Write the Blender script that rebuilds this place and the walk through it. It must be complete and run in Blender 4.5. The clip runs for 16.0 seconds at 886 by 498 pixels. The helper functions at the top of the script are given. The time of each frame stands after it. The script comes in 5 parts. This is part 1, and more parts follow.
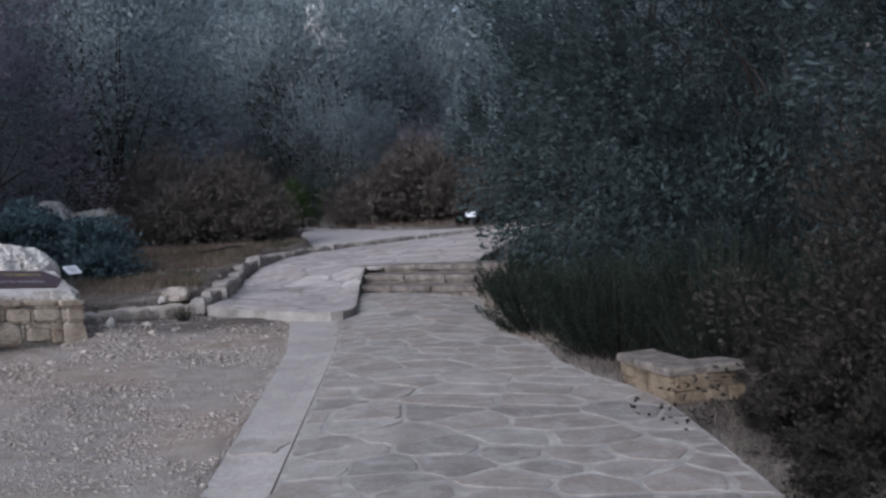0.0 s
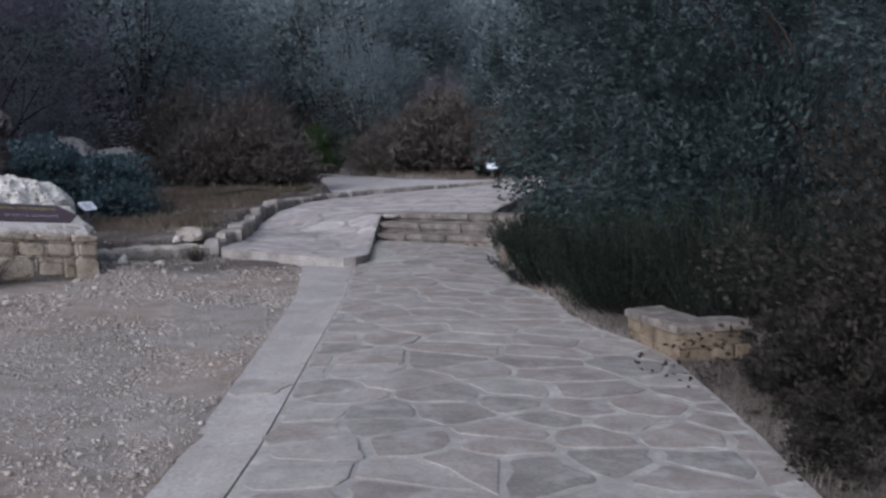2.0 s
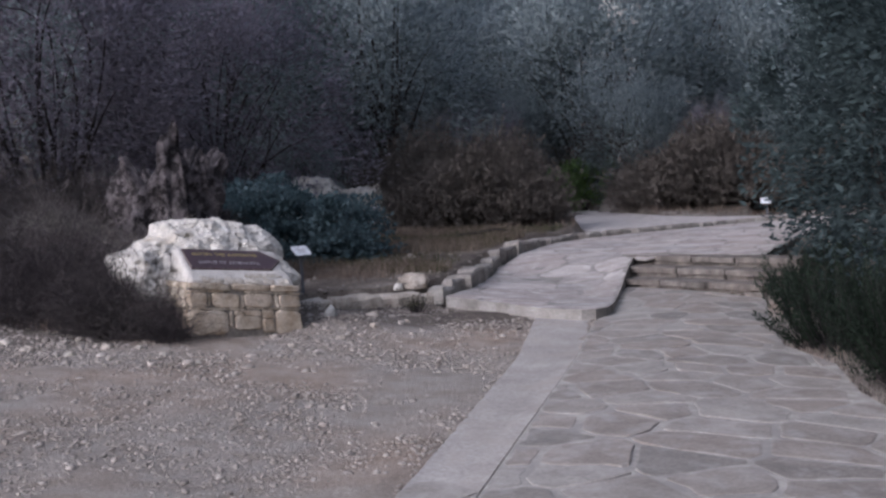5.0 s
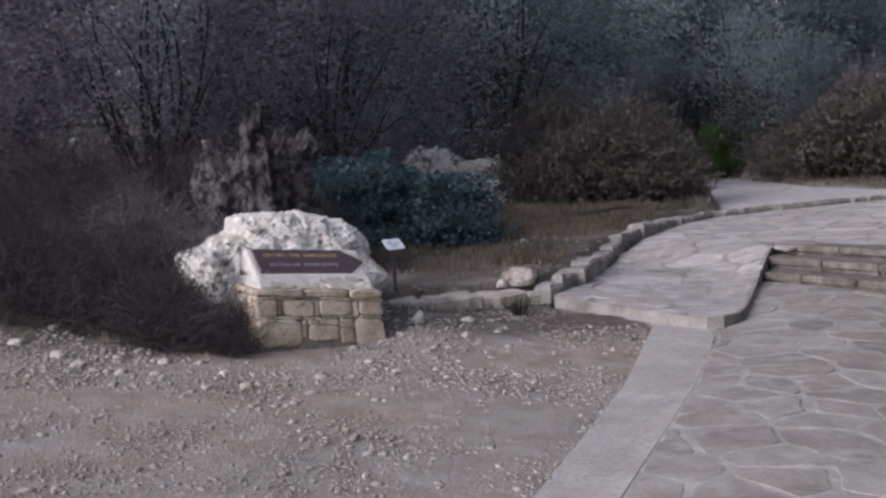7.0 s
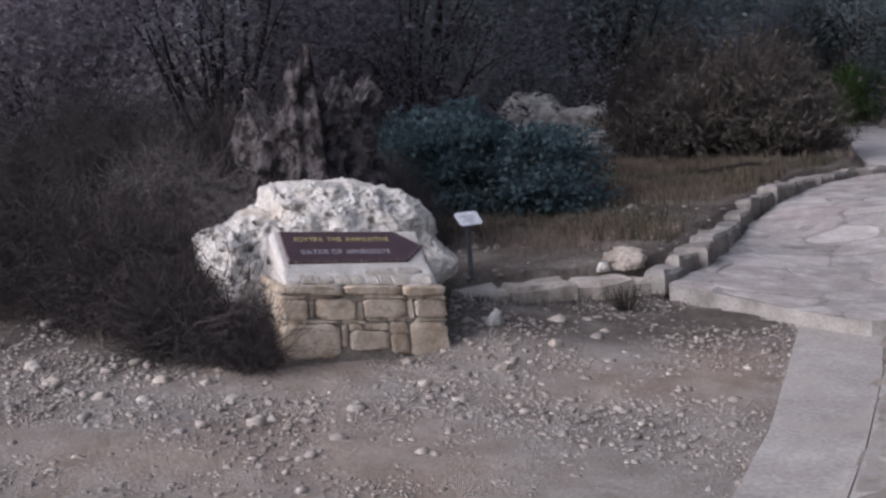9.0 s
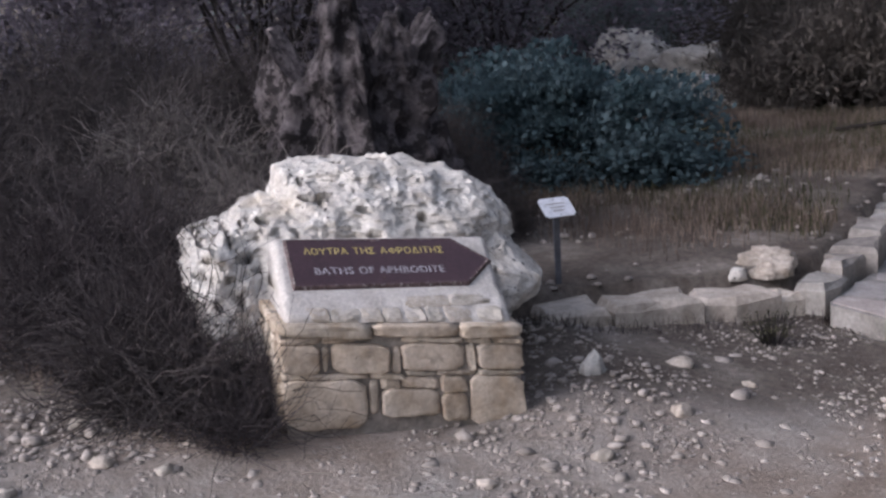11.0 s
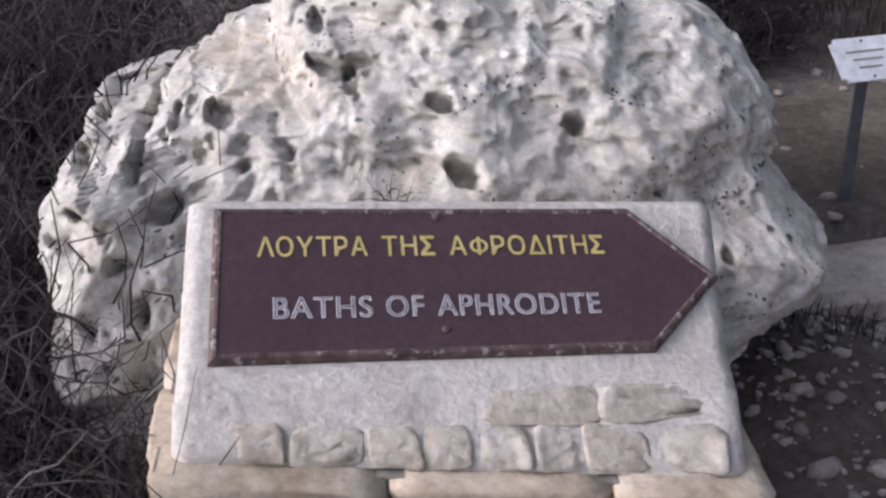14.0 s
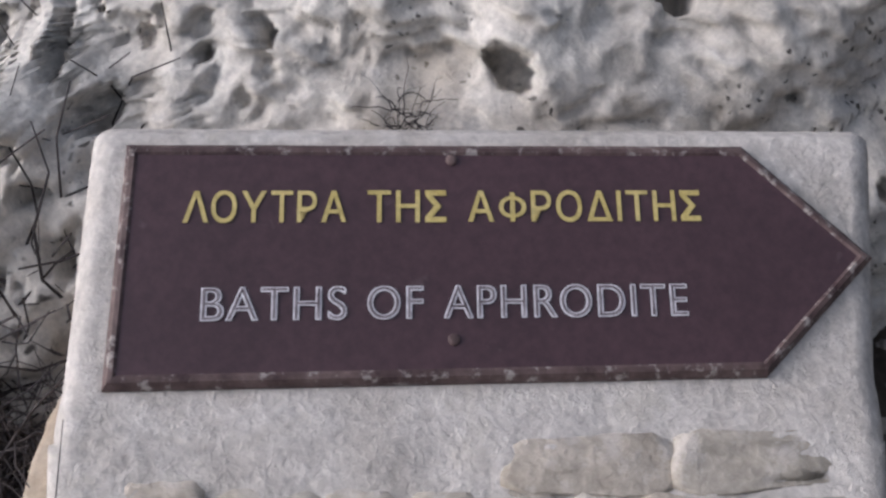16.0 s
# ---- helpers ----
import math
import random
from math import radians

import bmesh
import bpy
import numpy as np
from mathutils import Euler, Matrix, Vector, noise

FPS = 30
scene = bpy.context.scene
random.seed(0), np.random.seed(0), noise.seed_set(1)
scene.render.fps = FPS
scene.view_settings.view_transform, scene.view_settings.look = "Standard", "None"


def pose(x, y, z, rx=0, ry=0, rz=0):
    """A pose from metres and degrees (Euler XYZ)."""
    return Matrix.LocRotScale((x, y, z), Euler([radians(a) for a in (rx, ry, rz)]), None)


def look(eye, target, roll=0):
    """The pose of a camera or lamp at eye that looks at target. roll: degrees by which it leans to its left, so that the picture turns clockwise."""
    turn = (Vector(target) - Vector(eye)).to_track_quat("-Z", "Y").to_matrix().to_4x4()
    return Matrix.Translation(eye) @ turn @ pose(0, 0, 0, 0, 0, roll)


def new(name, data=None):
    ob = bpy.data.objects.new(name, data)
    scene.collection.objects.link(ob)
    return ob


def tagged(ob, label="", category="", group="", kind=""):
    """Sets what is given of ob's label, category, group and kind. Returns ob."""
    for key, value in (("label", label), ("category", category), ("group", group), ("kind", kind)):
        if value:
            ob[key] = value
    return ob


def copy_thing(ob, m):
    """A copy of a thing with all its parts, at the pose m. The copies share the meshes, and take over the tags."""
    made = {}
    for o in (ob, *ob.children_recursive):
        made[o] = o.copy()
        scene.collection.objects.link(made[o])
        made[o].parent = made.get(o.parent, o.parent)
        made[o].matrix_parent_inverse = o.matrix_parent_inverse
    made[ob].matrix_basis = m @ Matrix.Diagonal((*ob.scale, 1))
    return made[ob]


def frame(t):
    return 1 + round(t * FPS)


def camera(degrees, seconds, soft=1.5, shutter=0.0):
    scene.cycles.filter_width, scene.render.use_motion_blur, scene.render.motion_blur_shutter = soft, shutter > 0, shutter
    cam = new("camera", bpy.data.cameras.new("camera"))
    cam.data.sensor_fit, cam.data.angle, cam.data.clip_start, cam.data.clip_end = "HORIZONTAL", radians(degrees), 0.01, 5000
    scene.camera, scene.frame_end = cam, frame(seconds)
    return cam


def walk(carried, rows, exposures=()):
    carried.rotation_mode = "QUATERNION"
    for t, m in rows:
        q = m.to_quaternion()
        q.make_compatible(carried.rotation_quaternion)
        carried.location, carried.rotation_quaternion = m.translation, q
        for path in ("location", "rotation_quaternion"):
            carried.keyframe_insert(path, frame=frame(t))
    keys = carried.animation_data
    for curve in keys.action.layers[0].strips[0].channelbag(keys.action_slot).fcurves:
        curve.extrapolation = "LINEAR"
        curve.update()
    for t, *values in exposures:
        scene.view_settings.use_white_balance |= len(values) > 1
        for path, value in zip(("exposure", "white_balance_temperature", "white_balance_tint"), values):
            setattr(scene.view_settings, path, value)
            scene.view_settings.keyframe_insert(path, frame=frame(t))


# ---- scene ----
cam = camera(42.1, 16.0, soft=2.6)
PATH = [
    (0, (-0.005, 0.844, 1.156), (-0.053, 2.84, 1.038), -4.3),
    (0.5, (-0.001, 0.864, 1.142), (0.013, 2.859, 1.0), -4.1),
    (1, (0.013, 0.814, 1.141), (-0.005, 2.808, 0.982), -3.4),
    (1.5, (0.028, 0.847, 1.144), (-0.011, 2.838, 0.961), -2.9),
    (2, (0.084, 0.892, 1.123), (-0.009, 2.88, 0.924), -2.3),
    (2.5, (0.099, 1.023, 1.101), (-0.039, 3.007, 0.888), -2.0),
    (3, (0.105, 1.273, 1.125), (-0.07, 3.253, 0.899), -1.8),
    (3.5, (0.196, 1.519, 1.087), (-0.068, 3.491, 0.883), -1.8),
    (4, (0.23, 1.759, 1.085), (-0.144, 3.716, 0.909), -2.4),
    (4.5, (0.164, 2.135, 1.101), (-0.3, 4.075, 0.956), -2.8),
    (5, (0.175, 2.56, 1.072), (-0.38, 4.478, 0.96), -3.4),
    (7.5, (0.111, 4.16, 1.366), (-0.729, 5.964, 1.166), -3.6),
    (8, (-0.007, 4.659, 1.39), (-0.9, 6.434, 1.166), -3.6),
    (8.5, (-0.238, 5.12, 1.357), (-1.165, 6.875, 1.116), -3.8),
    (11, (-1.414, 7.375, 1.427), (-2.492, 9.019, 1.062), -3.5),
    (11.5, (-1.743, 7.817, 1.487), (-2.834, 9.444, 1.084), -2.7),
    (12, (-1.942, 8.22, 1.476), (-3.082, 9.807, 1.049), -2.9),
    (12.5, (-2.173, 8.643, 1.504), (-3.36, 10.175, 1.01), -2.5),
    (13, (-2.447, 9.072, 1.524), (-3.665, 10.546, 0.938), -2.1),
    (13.5, (-2.679, 9.446, 1.457), (-3.925, 10.842, 0.752), -1.6),
    (14, (-2.888, 9.764, 1.451), (-4.145, 11.033, 0.551), -1.8),
    (14.5, (-3.069, 10.008, 1.432), (-4.275, 11.125, 0.292), -1.9),
    (15, (-3.167, 10.193, 1.378), (-4.413, 11.225, 0.203), -3.4),
    (15.5, (-3.226, 10.269, 1.37), (-4.474, 11.253, 0.157), -3.9),
    (16, (-3.267, 10.318, 1.366), (-4.513, 11.27, 0.124), -4.2),
]
EXPOSURE = [(0, 0.35, 5500, 13), (3, 0.4, 5500, 15), (5, 0.46, 5650, 18), (8, 0.53, 5800, 18), (11, 0.68, 5800, 18), (12.5, 0.92, 5850, 18), (14, 0.85, 5930, 18), (16, 0.6, 5950, 15)]
walk(cam, [(t, look(eye, target, roll)) for t, eye, target, roll in PATH], EXPOSURE)

# ---- light: a dull evening sky ----
world = bpy.data.worlds.new("world")
scene.world = world
world.use_nodes = True
wt = world.node_tree
sky = wt.nodes.new("ShaderNodeTexSky")
sky.sky_type = "NISHITA"
sky.sun_disc = False
sky.sun_elevation = radians(24)
sky.sun_rotation = radians(215)
sky.air_density, sky.dust_density, sky.ozone_density = 1.0, 4.0, 2.0
grey = wt.nodes.new("ShaderNodeHueSaturation")
grey.inputs["Saturation"].default_value = 0.45
wt.links.new(sky.outputs[0], grey.inputs["Color"])
wt.links.new(grey.outputs[0], wt.nodes["Background"].inputs[0])
wt.nodes["Background"].inputs[1].default_value = 0.14
sun = new("sun", bpy.data.lights.new("sun", "SUN"))
sun.data.energy, sun.data.angle, sun.data.color = 0.9, radians(30), (1.0, 0.95, 0.92)
sun.matrix_basis = look((0, 0, 30), (0 + 30 * math.sin(radians(35)), 30 * math.cos(radians(35)), 30 - 30 * math.tan(radians(40))))

# ---- materials ----
def ramp(nt, fac, stops):
    r = nt.nodes.new("ShaderNodeValToRGB")
    el = r.color_ramp.elements
    while len(el) < len(stops):
        el.new(0.5)
    for e, (p, c) in zip(el, stops):
        e.position, e.color = p, (*c, 1)
    nt.links.new(fac, r.inputs[0])
    return r.outputs[0]


def noise_tex(nt, scale, detail=6, rough=0.6, vec=None, kind="ShaderNodeTexNoise"):
    n = nt.nodes.new(kind)
    n.inputs["Scale"].default_value = scale
    if kind == "ShaderNodeTexNoise":
        n.inputs["Detail"].default_value = detail
        n.inputs["Roughness"].default_value = rough
    if vec is not None:
        nt.links.new(vec, n.inputs["Vector"])
    return n.outputs[0]


def mix(nt, a, b, fac, mode="MIX"):
    m = nt.nodes.new("ShaderNodeMix")
    m.data_type, m.blend_type = "RGBA", mode
    for sock, val in ((m.inputs[0], fac), (m.inputs[6], a), (m.inputs[7], b)):
        if isinstance(val, (int, float)):
            sock.default_value = val
        elif isinstance(val, tuple):
            sock.default_value = (*val, 1)
        else:
            nt.links.new(val, sock)
    return m.outputs[2]


def material(name, dark, light, scale=8.0, rough=0.9, fine=60.0, bump=0.4, dist=0.01, vary=0.0, island=0.0, extra=None, spec=0.3):
    """Two-scale noise between two colours, with relief; vary by object, island by loose piece."""
    m = bpy.data.materials.new(name)
    m.use_nodes = True
    nt = m.node_tree
    p = nt.nodes["Principled BSDF"]
    tc = nt.nodes.new("ShaderNodeNewGeometry")
    pos = tc.outputs["Position"]
    big = noise_tex(nt, scale, 5, 0.6, pos)
    small = noise_tex(nt, fine, 6, 0.7, pos)
    mid = tuple((a + b) / 2 for a, b in zip(dark, light))
    col = ramp(nt, big, [(0.32, dark), (0.5, mid), (0.7, light)])
    sm = ramp(nt, small, [(0.3, (0.45, 0.45, 0.45)), (0.65, (1.1, 1.1, 1.1))])
    col = mix(nt, col, sm, 0.6, "MULTIPLY")
    if vary:
        oi = nt.nodes.new("ShaderNodeObjectInfo")
        v = ramp(nt, oi.outputs["Random"], [(0, (1 - vary,) * 3), (0.5, (1.0, 1 - vary * 0.35, 1 - vary * 0.5)), (1, (1 + vary,) * 3)])
        col = mix(nt, col, v, 1.0, "MULTIPLY")
    if island:
        v = ramp(nt, tc.outputs["Random Per Island"], [(0, (1 - island,) * 3), (1, (1 + island,) * 3)])
        col = mix(nt, col, v, 1.0, "MULTIPLY")
    if extra:
        col = extra(nt, col, pos)
    nt.links.new(col, p.inputs["Base Color"])
    p.inputs["Roughness"].default_value = rough
    p.inputs["Specular IOR Level"].default_value = spec
    if bump:
        b = nt.nodes.new("ShaderNodeBump")
        b.inputs["Strength"].default_value = bump
        b.inputs["Distance"].default_value = dist
        add = nt.nodes.new("ShaderNodeMath")
        add.operation = "ADD"
        nt.links.new(small, add.inputs[0])
        nt.links.new(big, add.inputs[1])
        nt.links.new(add.outputs[0], b.inputs["Height"])
        nt.links.new(b.outputs[0], p.inputs["Normal"])
    return m


def let_through(m, share, gain=1.3):
    """Leaves pass part of the light that falls on their far side."""
    nt = m.node_tree
    p, out = nt.nodes["Principled BSDF"], nt.nodes["Material Output"]
    tr = nt.nodes.new("ShaderNodeBsdfTranslucent")
    col = p.inputs["Base Color"].links[0].from_socket
    nt.links.new(mix(nt, col, (gain,) * 3, 1.0, "MULTIPLY"), tr.inputs["Color"])
    add = nt.nodes.new("ShaderNodeMixShader")
    add.inputs[0].default_value = share
    nt.links.new(p.outputs[0], add.inputs[1])
    nt.links.new(tr.outputs[0], add.inputs[2])
    nt.links.new(add.outputs[0], out.inputs["Surface"])


def spots(scale, lo, hi, color, amount):
    """Spots of another colour: lichen, stains, the painted-in dark of holes."""
    def apply(nt, col, pos):
        n = noise_tex(nt, scale, 4, 0.65, pos)
        f = ramp(nt, n, [(lo, (0, 0, 0)), (hi, (amount,) * 3)])
        return mix(nt, col, color, f)
    return apply


def ground_zones(nt, col, pos):
    at = nt.nodes.new("ShaderNodeAttribute")
    at.attribute_name = "soil"
    n = noise_tex(nt, 1.6, 6, 0.65, pos)
    soil = ramp(nt, n, [(0.35, (0.10, 0.078, 0.063)), (0.5, (0.15, 0.122, 0.098)), (0.66, (0.27, 0.232, 0.195))])
    f2 = ramp(nt, noise_tex(nt, 26, 4, 0.7, pos), [(0.35, (0.6, 0.6, 0.6)), (0.65, (1.15, 1.15, 1.15))])
    soil = mix(nt, soil, f2, 0.9, "MULTIPLY")
    warm = ramp(nt, noise_tex(nt, 0.7, 3, 0.5, pos), [(0.45, (1, 1, 1)), (0.7, (1.06, 0.93, 0.84))])
    col = mix(nt, col, warm, 1.0, "MULTIPLY")
    return mix(nt, col, soil, at.outputs["Fac"])


def pit_shade_stains(nt, col, pos):
    w = nt.nodes.new("ShaderNodeTexNoise")
    w.inputs["Scale"].default_value, w.inputs["Detail"].default_value = 30.0, 3
    nt.links.new(pos, w.inputs["Vector"])
    push = nt.nodes.new("ShaderNodeVectorMath")
    push.operation = "MULTIPLY_ADD"
    push.inputs[1].default_value = (0.035,) * 3
    nt.links.new(w.outputs["Color"], push.inputs[0])
    nt.links.new(pos, push.inputs[2])
    # shade of small holes painted as dark dots, without any relief
    for scale, size, lo in ((21.0, 0.23, 0.53), (55.0, 0.28, 0.52)):
        v = nt.nodes.new("ShaderNodeTexVoronoi")
        v.inputs["Scale"].default_value = scale
        nt.links.new(push.outputs[0], v.inputs["Vector"])
        f = ramp(nt, v.outputs["Distance"], [(size * 0.55, (1, 1, 1)), (size, (0, 0, 0))])
        m = ramp(nt, noise_tex(nt, scale * 0.16, 3, 0.5, pos), [(lo, (0, 0, 0)), (lo + 0.09, (1, 1, 1))])
        col = mix(nt, col, (0.09, 0.08, 0.072), mix(nt, f, m, 1.0, "MULTIPLY"))
    # grey and buff stains of the stone
    n = noise_tex(nt, 7, 8, 0.75, pos)
    f = ramp(nt, n, [(0.55, (0, 0, 0)), (0.61, (0.5,) * 3)])
    col = mix(nt, col, (0.40, 0.375, 0.355), f)
    n = noise_tex(nt, 3.1, 4, 0.6, pos)
    f = ramp(nt, n, [(0.58, (0, 0, 0)), (0.72, (0.45,) * 3)])
    return mix(nt, col, (0.5, 0.40, 0.27), f)


M_GROUND = material("gravel_ground", (0.28, 0.238, 0.20), (0.42, 0.375, 0.33), 5, 0.95, 55, 0.9, 0.02, extra=ground_zones)
M_PEBBLE = material("pebble_stone", (0.28, 0.24, 0.205), (0.42, 0.37, 0.325), 9, 0.9, 60, 0.4, 0.004, island=0.25)
M_FLAG = material("grey_flagstone", (0.233, 0.211, 0.187), (0.356, 0.326, 0.290), 4, 0.85, 45, 0.45, 0.006, vary=0.2, extra=spots(6, 0.5, 0.72, (0.40, 0.37, 0.34), 0.75))
M_FLAG2 = material("pale_flagstone", (0.34, 0.305, 0.28), (0.54, 0.495, 0.46), 5, 0.85, 45, 0.45, 0.006, vary=0.16, extra=spots(5, 0.55, 0.7, (0.52, 0.49, 0.46), 0.7))
M_KERB = material("kerb_stone", (0.19, 0.17, 0.15), (0.40, 0.37, 0.33), 6, 0.92, 34, 0.6, 0.012, vary=0.15)
M_SIDEWALL = material("dull_buff_stone", (0.117, 0.090, 0.058), (0.250, 0.199, 0.140), 8, 0.9, 42, 0.5, 0.008, vary=0.16)
M_MORTAR = material("light_mortar", (0.33, 0.30, 0.265), (0.53, 0.485, 0.43), 6, 0.95, 50, 0.4, 0.008, extra=spots(5, 0.42, 0.58, (0.285, 0.26, 0.235), 0.9))
M_MORTAR2 = material("grey_mortar", (0.22, 0.20, 0.175), (0.42, 0.385, 0.35), 5, 0.95, 50, 0.4, 0.008)
M_CONC = material("concrete_strip", (0.33, 0.295, 0.262), (0.47, 0.43, 0.39), 2.5, 0.92, 40, 0.35, 0.005, extra=spots(3.5, 0.5, 0.72, (0.36, 0.315, 0.27), 0.8))
M_STEP = material("step_stone", (0.115, 0.10, 0.086), (0.29, 0.256, 0.224), 7, 0.9, 40, 0.8, 0.015, vary=0.12, extra=spots(5, 0.5, 0.64, (0.10, 0.088, 0.075), 0.7))
M_WALL = material("buff_wall_stone", (0.374, 0.297, 0.209), (0.660, 0.583, 0.473), 8, 0.9, 42, 0.5, 0.008, vary=0.14, extra=spots(14, 0.58, 0.72, (0.2, 0.17, 0.14), 0.6))
M_JOINT = material("joint_mortar", (0.17, 0.145, 0.12), (0.40, 0.35, 0.30), 12, 0.95, 50, 0.5, 0.01)
M_PALEWALL = material("pale_edging_stone", (0.36, 0.31, 0.25), (0.62, 0.555, 0.475), 8, 0.92, 40, 0.7, 0.012, vary=0.1, extra=spots(12, 0.58, 0.74, (0.24, 0.21, 0.18), 0.6))
M_CAPSTONE = material("grey_buff_stone", (0.40, 0.355, 0.29), (0.56, 0.505, 0.425), 14, 0.9, 60, 0.7, 0.006, vary=0.1, extra=spots(19, 0.52, 0.62, (0.55, 0.50, 0.44), 0.8))
M_PLASTER = material("white_cement", (0.50, 0.455, 0.40), (0.74, 0.69, 0.635), 9, 0.88, 70, 0.9, 0.007, extra=spots(9, 0.54, 0.66, (0.47, 0.43, 0.37), 0.75))
M_BOULDER = material("pitted_limestone", (0.47, 0.425, 0.365), (0.78, 0.735, 0.665), 9, 0.92, 70, 0.8, 0.007, extra=pit_shade_stains)
M_ROCK = material("grey_limestone", (0.374, 0.352, 0.308), (0.660, 0.627, 0.572), 4, 0.92, 30, 0.7, 0.02, extra=pit_shade_stains)
M_PLATE = material("brown_painted_metal", (0.055, 0.028, 0.032), (0.072, 0.037, 0.042), 8, 0.42, 70, 0.08, 0.001, spec=0.5, extra=spots(17, 0.66, 0.76, (0.16, 0.12, 0.12), 0.5))
M_RIM = material("worn_brown_rim", (0.05, 0.028, 0.028), (0.16, 0.11, 0.10), 26, 0.6, 90, 0.3, 0.002, extra=spots(60, 0.55, 0.65, (0.4, 0.36, 0.33), 0.7))
M_YELLOW = material("yellow_lettering", (0.500, 0.391, 0.126), (0.660, 0.536, 0.224), 30, 0.6, 150, 0.1, 0.001)
M_WHITE = material("white_lettering", (0.5, 0.47, 0.48), (0.84, 0.81, 0.82), 110, 0.6, 150, 0.1, 0.001)
M_GROOVE = material("worn_letter_groove", (0.07, 0.045, 0.05), (0.36, 0.32, 0.33), 45, 0.6, 120, 0, 0)
M_LABEL = material("white_label_card", (0.66, 0.66, 0.69), (0.8, 0.8, 0.82), 4, 0.5, 30, 0.05, 0.001)
M_POST = material("grey_metal_post", (0.1, 0.1, 0.11), (0.16, 0.16, 0.17), 10, 0.5, 60, 0.1, 0.002)
M_BARK = material("dark_bark", (0.018, 0.014, 0.013), (0.058, 0.047, 0.040), 9, 0.95, 30, 0.8, 0.02)
# near-black spots paint the shade inside the stump's hollows
M_STUMP = material("weathered_stump", (0.045, 0.037, 0.038), (0.23, 0.197, 0.197), 12, 0.95, 30, 1.0, 0.03, extra=spots(9, 0.5, 0.56, (0.022, 0.018, 0.018), 0.9))
M_TWIG = material("dry_twigs", (0.036, 0.028, 0.029), (0.092, 0.078, 0.076), 3, 0.95, 20, 0, 0, island=0.45)
M_TWIG3 = material("greyish_dry_twigs", (0.045, 0.037, 0.035), (0.115, 0.098, 0.092), 2, 0.95, 20, 0, 0, island=0.4)
M_TWIG2 = material("pale_dry_twigs", (0.119, 0.101, 0.089), (0.253, 0.221, 0.206), 3, 0.95, 20, 0, 0, island=0.35)
M_BROWN = material("brown_scrub", (0.064, 0.055, 0.046), (0.145, 0.123, 0.104), 2, 0.95, 12, 0, 0, island=0.3)
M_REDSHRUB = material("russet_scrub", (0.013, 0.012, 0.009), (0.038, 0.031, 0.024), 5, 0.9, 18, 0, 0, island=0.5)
M_DRY = material("dry_grass", (0.093, 0.067, 0.052), (0.228, 0.176, 0.138), 2, 0.95, 15, 0, 0, island=0.4)
M_GRASS = material("green_grass", (0.029, 0.033, 0.013), (0.078, 0.073, 0.034), 2, 0.9, 15, 0, 0, island=0.4)
M_OLIVE = material("dark_tree_leaves", (0.013, 0.020, 0.021), (0.115, 0.150, 0.148), 1.6, 0.85, 9, 0, 0, island=0.25, spec=0.12)
# air haze painted into these two: leaves far paler than real ones
M_FAR_HAZED = material("hazed_far_leaves", (0.21, 0.25, 0.25), (0.43, 0.48, 0.475), 0.5, 0.85, 5, 0, 0, island=0.12, spec=0.12)
M_TREE_HAZED = material("hazed_brownish_leaves", (0.20, 0.185, 0.21), (0.40, 0.36, 0.40), 0.6, 0.8, 5, 0, 0, island=0.12, spec=0.12)
M_ROSE = material("rosemary_leaves", (0.010, 0.017, 0.010), (0.034, 0.052, 0.031), 3, 0.8, 14, 0, 0, island=0.4)
M_BLUE = material("blue_green_leaves", (0.033, 0.060, 0.066), (0.108, 0.152, 0.165), 3, 0.72, 14, 0, 0, island=0.3)
M_LIME = material("light_green_leaves", (0.080, 0.140, 0.040), (0.200, 0.300, 0.100), 3, 0.7, 14, 0, 0, island=0.4)

for leaf, share, gain in ((M_FAR_HAZED, 0.5, 1.6), (M_TREE_HAZED, 0.5, 1.6), (M_OLIVE, 0.42, 1.5), (M_BLUE, 0.42, 1.3), (M_ROSE, 0.42, 1.3), (M_LIME, 0.42, 1.3)):
    let_through(leaf, share, gain)


# ---- mesh helpers ----
from mathutils.geometry import tessellate_polygon

def mesh(name, verts, faces, mat, smooth=False):
    """A mesh from arrays; faces is one array of equal polygons or a list of arrays and lists."""
    me = bpy.data.meshes.new(name)
    verts = np.asarray(verts, dtype=np.float32)
    if isinstance(faces, np.ndarray):
        n, k = faces.shape
        me.vertices.add(len(verts))
        me.vertices.foreach_set("co", verts.ravel())
        me.loops.add(n * k)
        me.loops.foreach_set("vertex_index", faces.astype(np.int32).ravel())
        me.polygons.add(n)
        me.polygons.foreach_set("loop_start", np.arange(0, n * k, k, dtype=np.int32))
        me.update(calc_edges=True)
    else:
        me.from_pydata(verts.tolist(), [], faces)
    if smooth:
        me.polygons.foreach_set("use_smooth", [True] * len(me.polygons))
    me.materials.append(mat)
    me.validate()
    me.update()
    return me


def part(name, me, parent, label="", kind=""):
    ob = new(name, me)
    ob.parent = parent
    return tagged(ob, label=label, kind=kind)


def thing(name, at, label, category, group="", kind=""):
    ob = new(name)
    ob.location = at
    ob.empty_display_size = 0.1
    return tagged(ob, label, category, group, kind)


def bm_mesh(name, bm, mat, smooth=False):
    me = bpy.data.meshes.new(name)
    bmesh.ops.recalc_face_normals(bm, faces=bm.faces)
    bm.to_mesh(me)
    bm.free()
    if smooth:
        me.polygons.foreach_set("use_smooth", [True] * len(me.polygons))
    me.materials.append(mat)
    return me


RNG = np.random.default_rng(5)


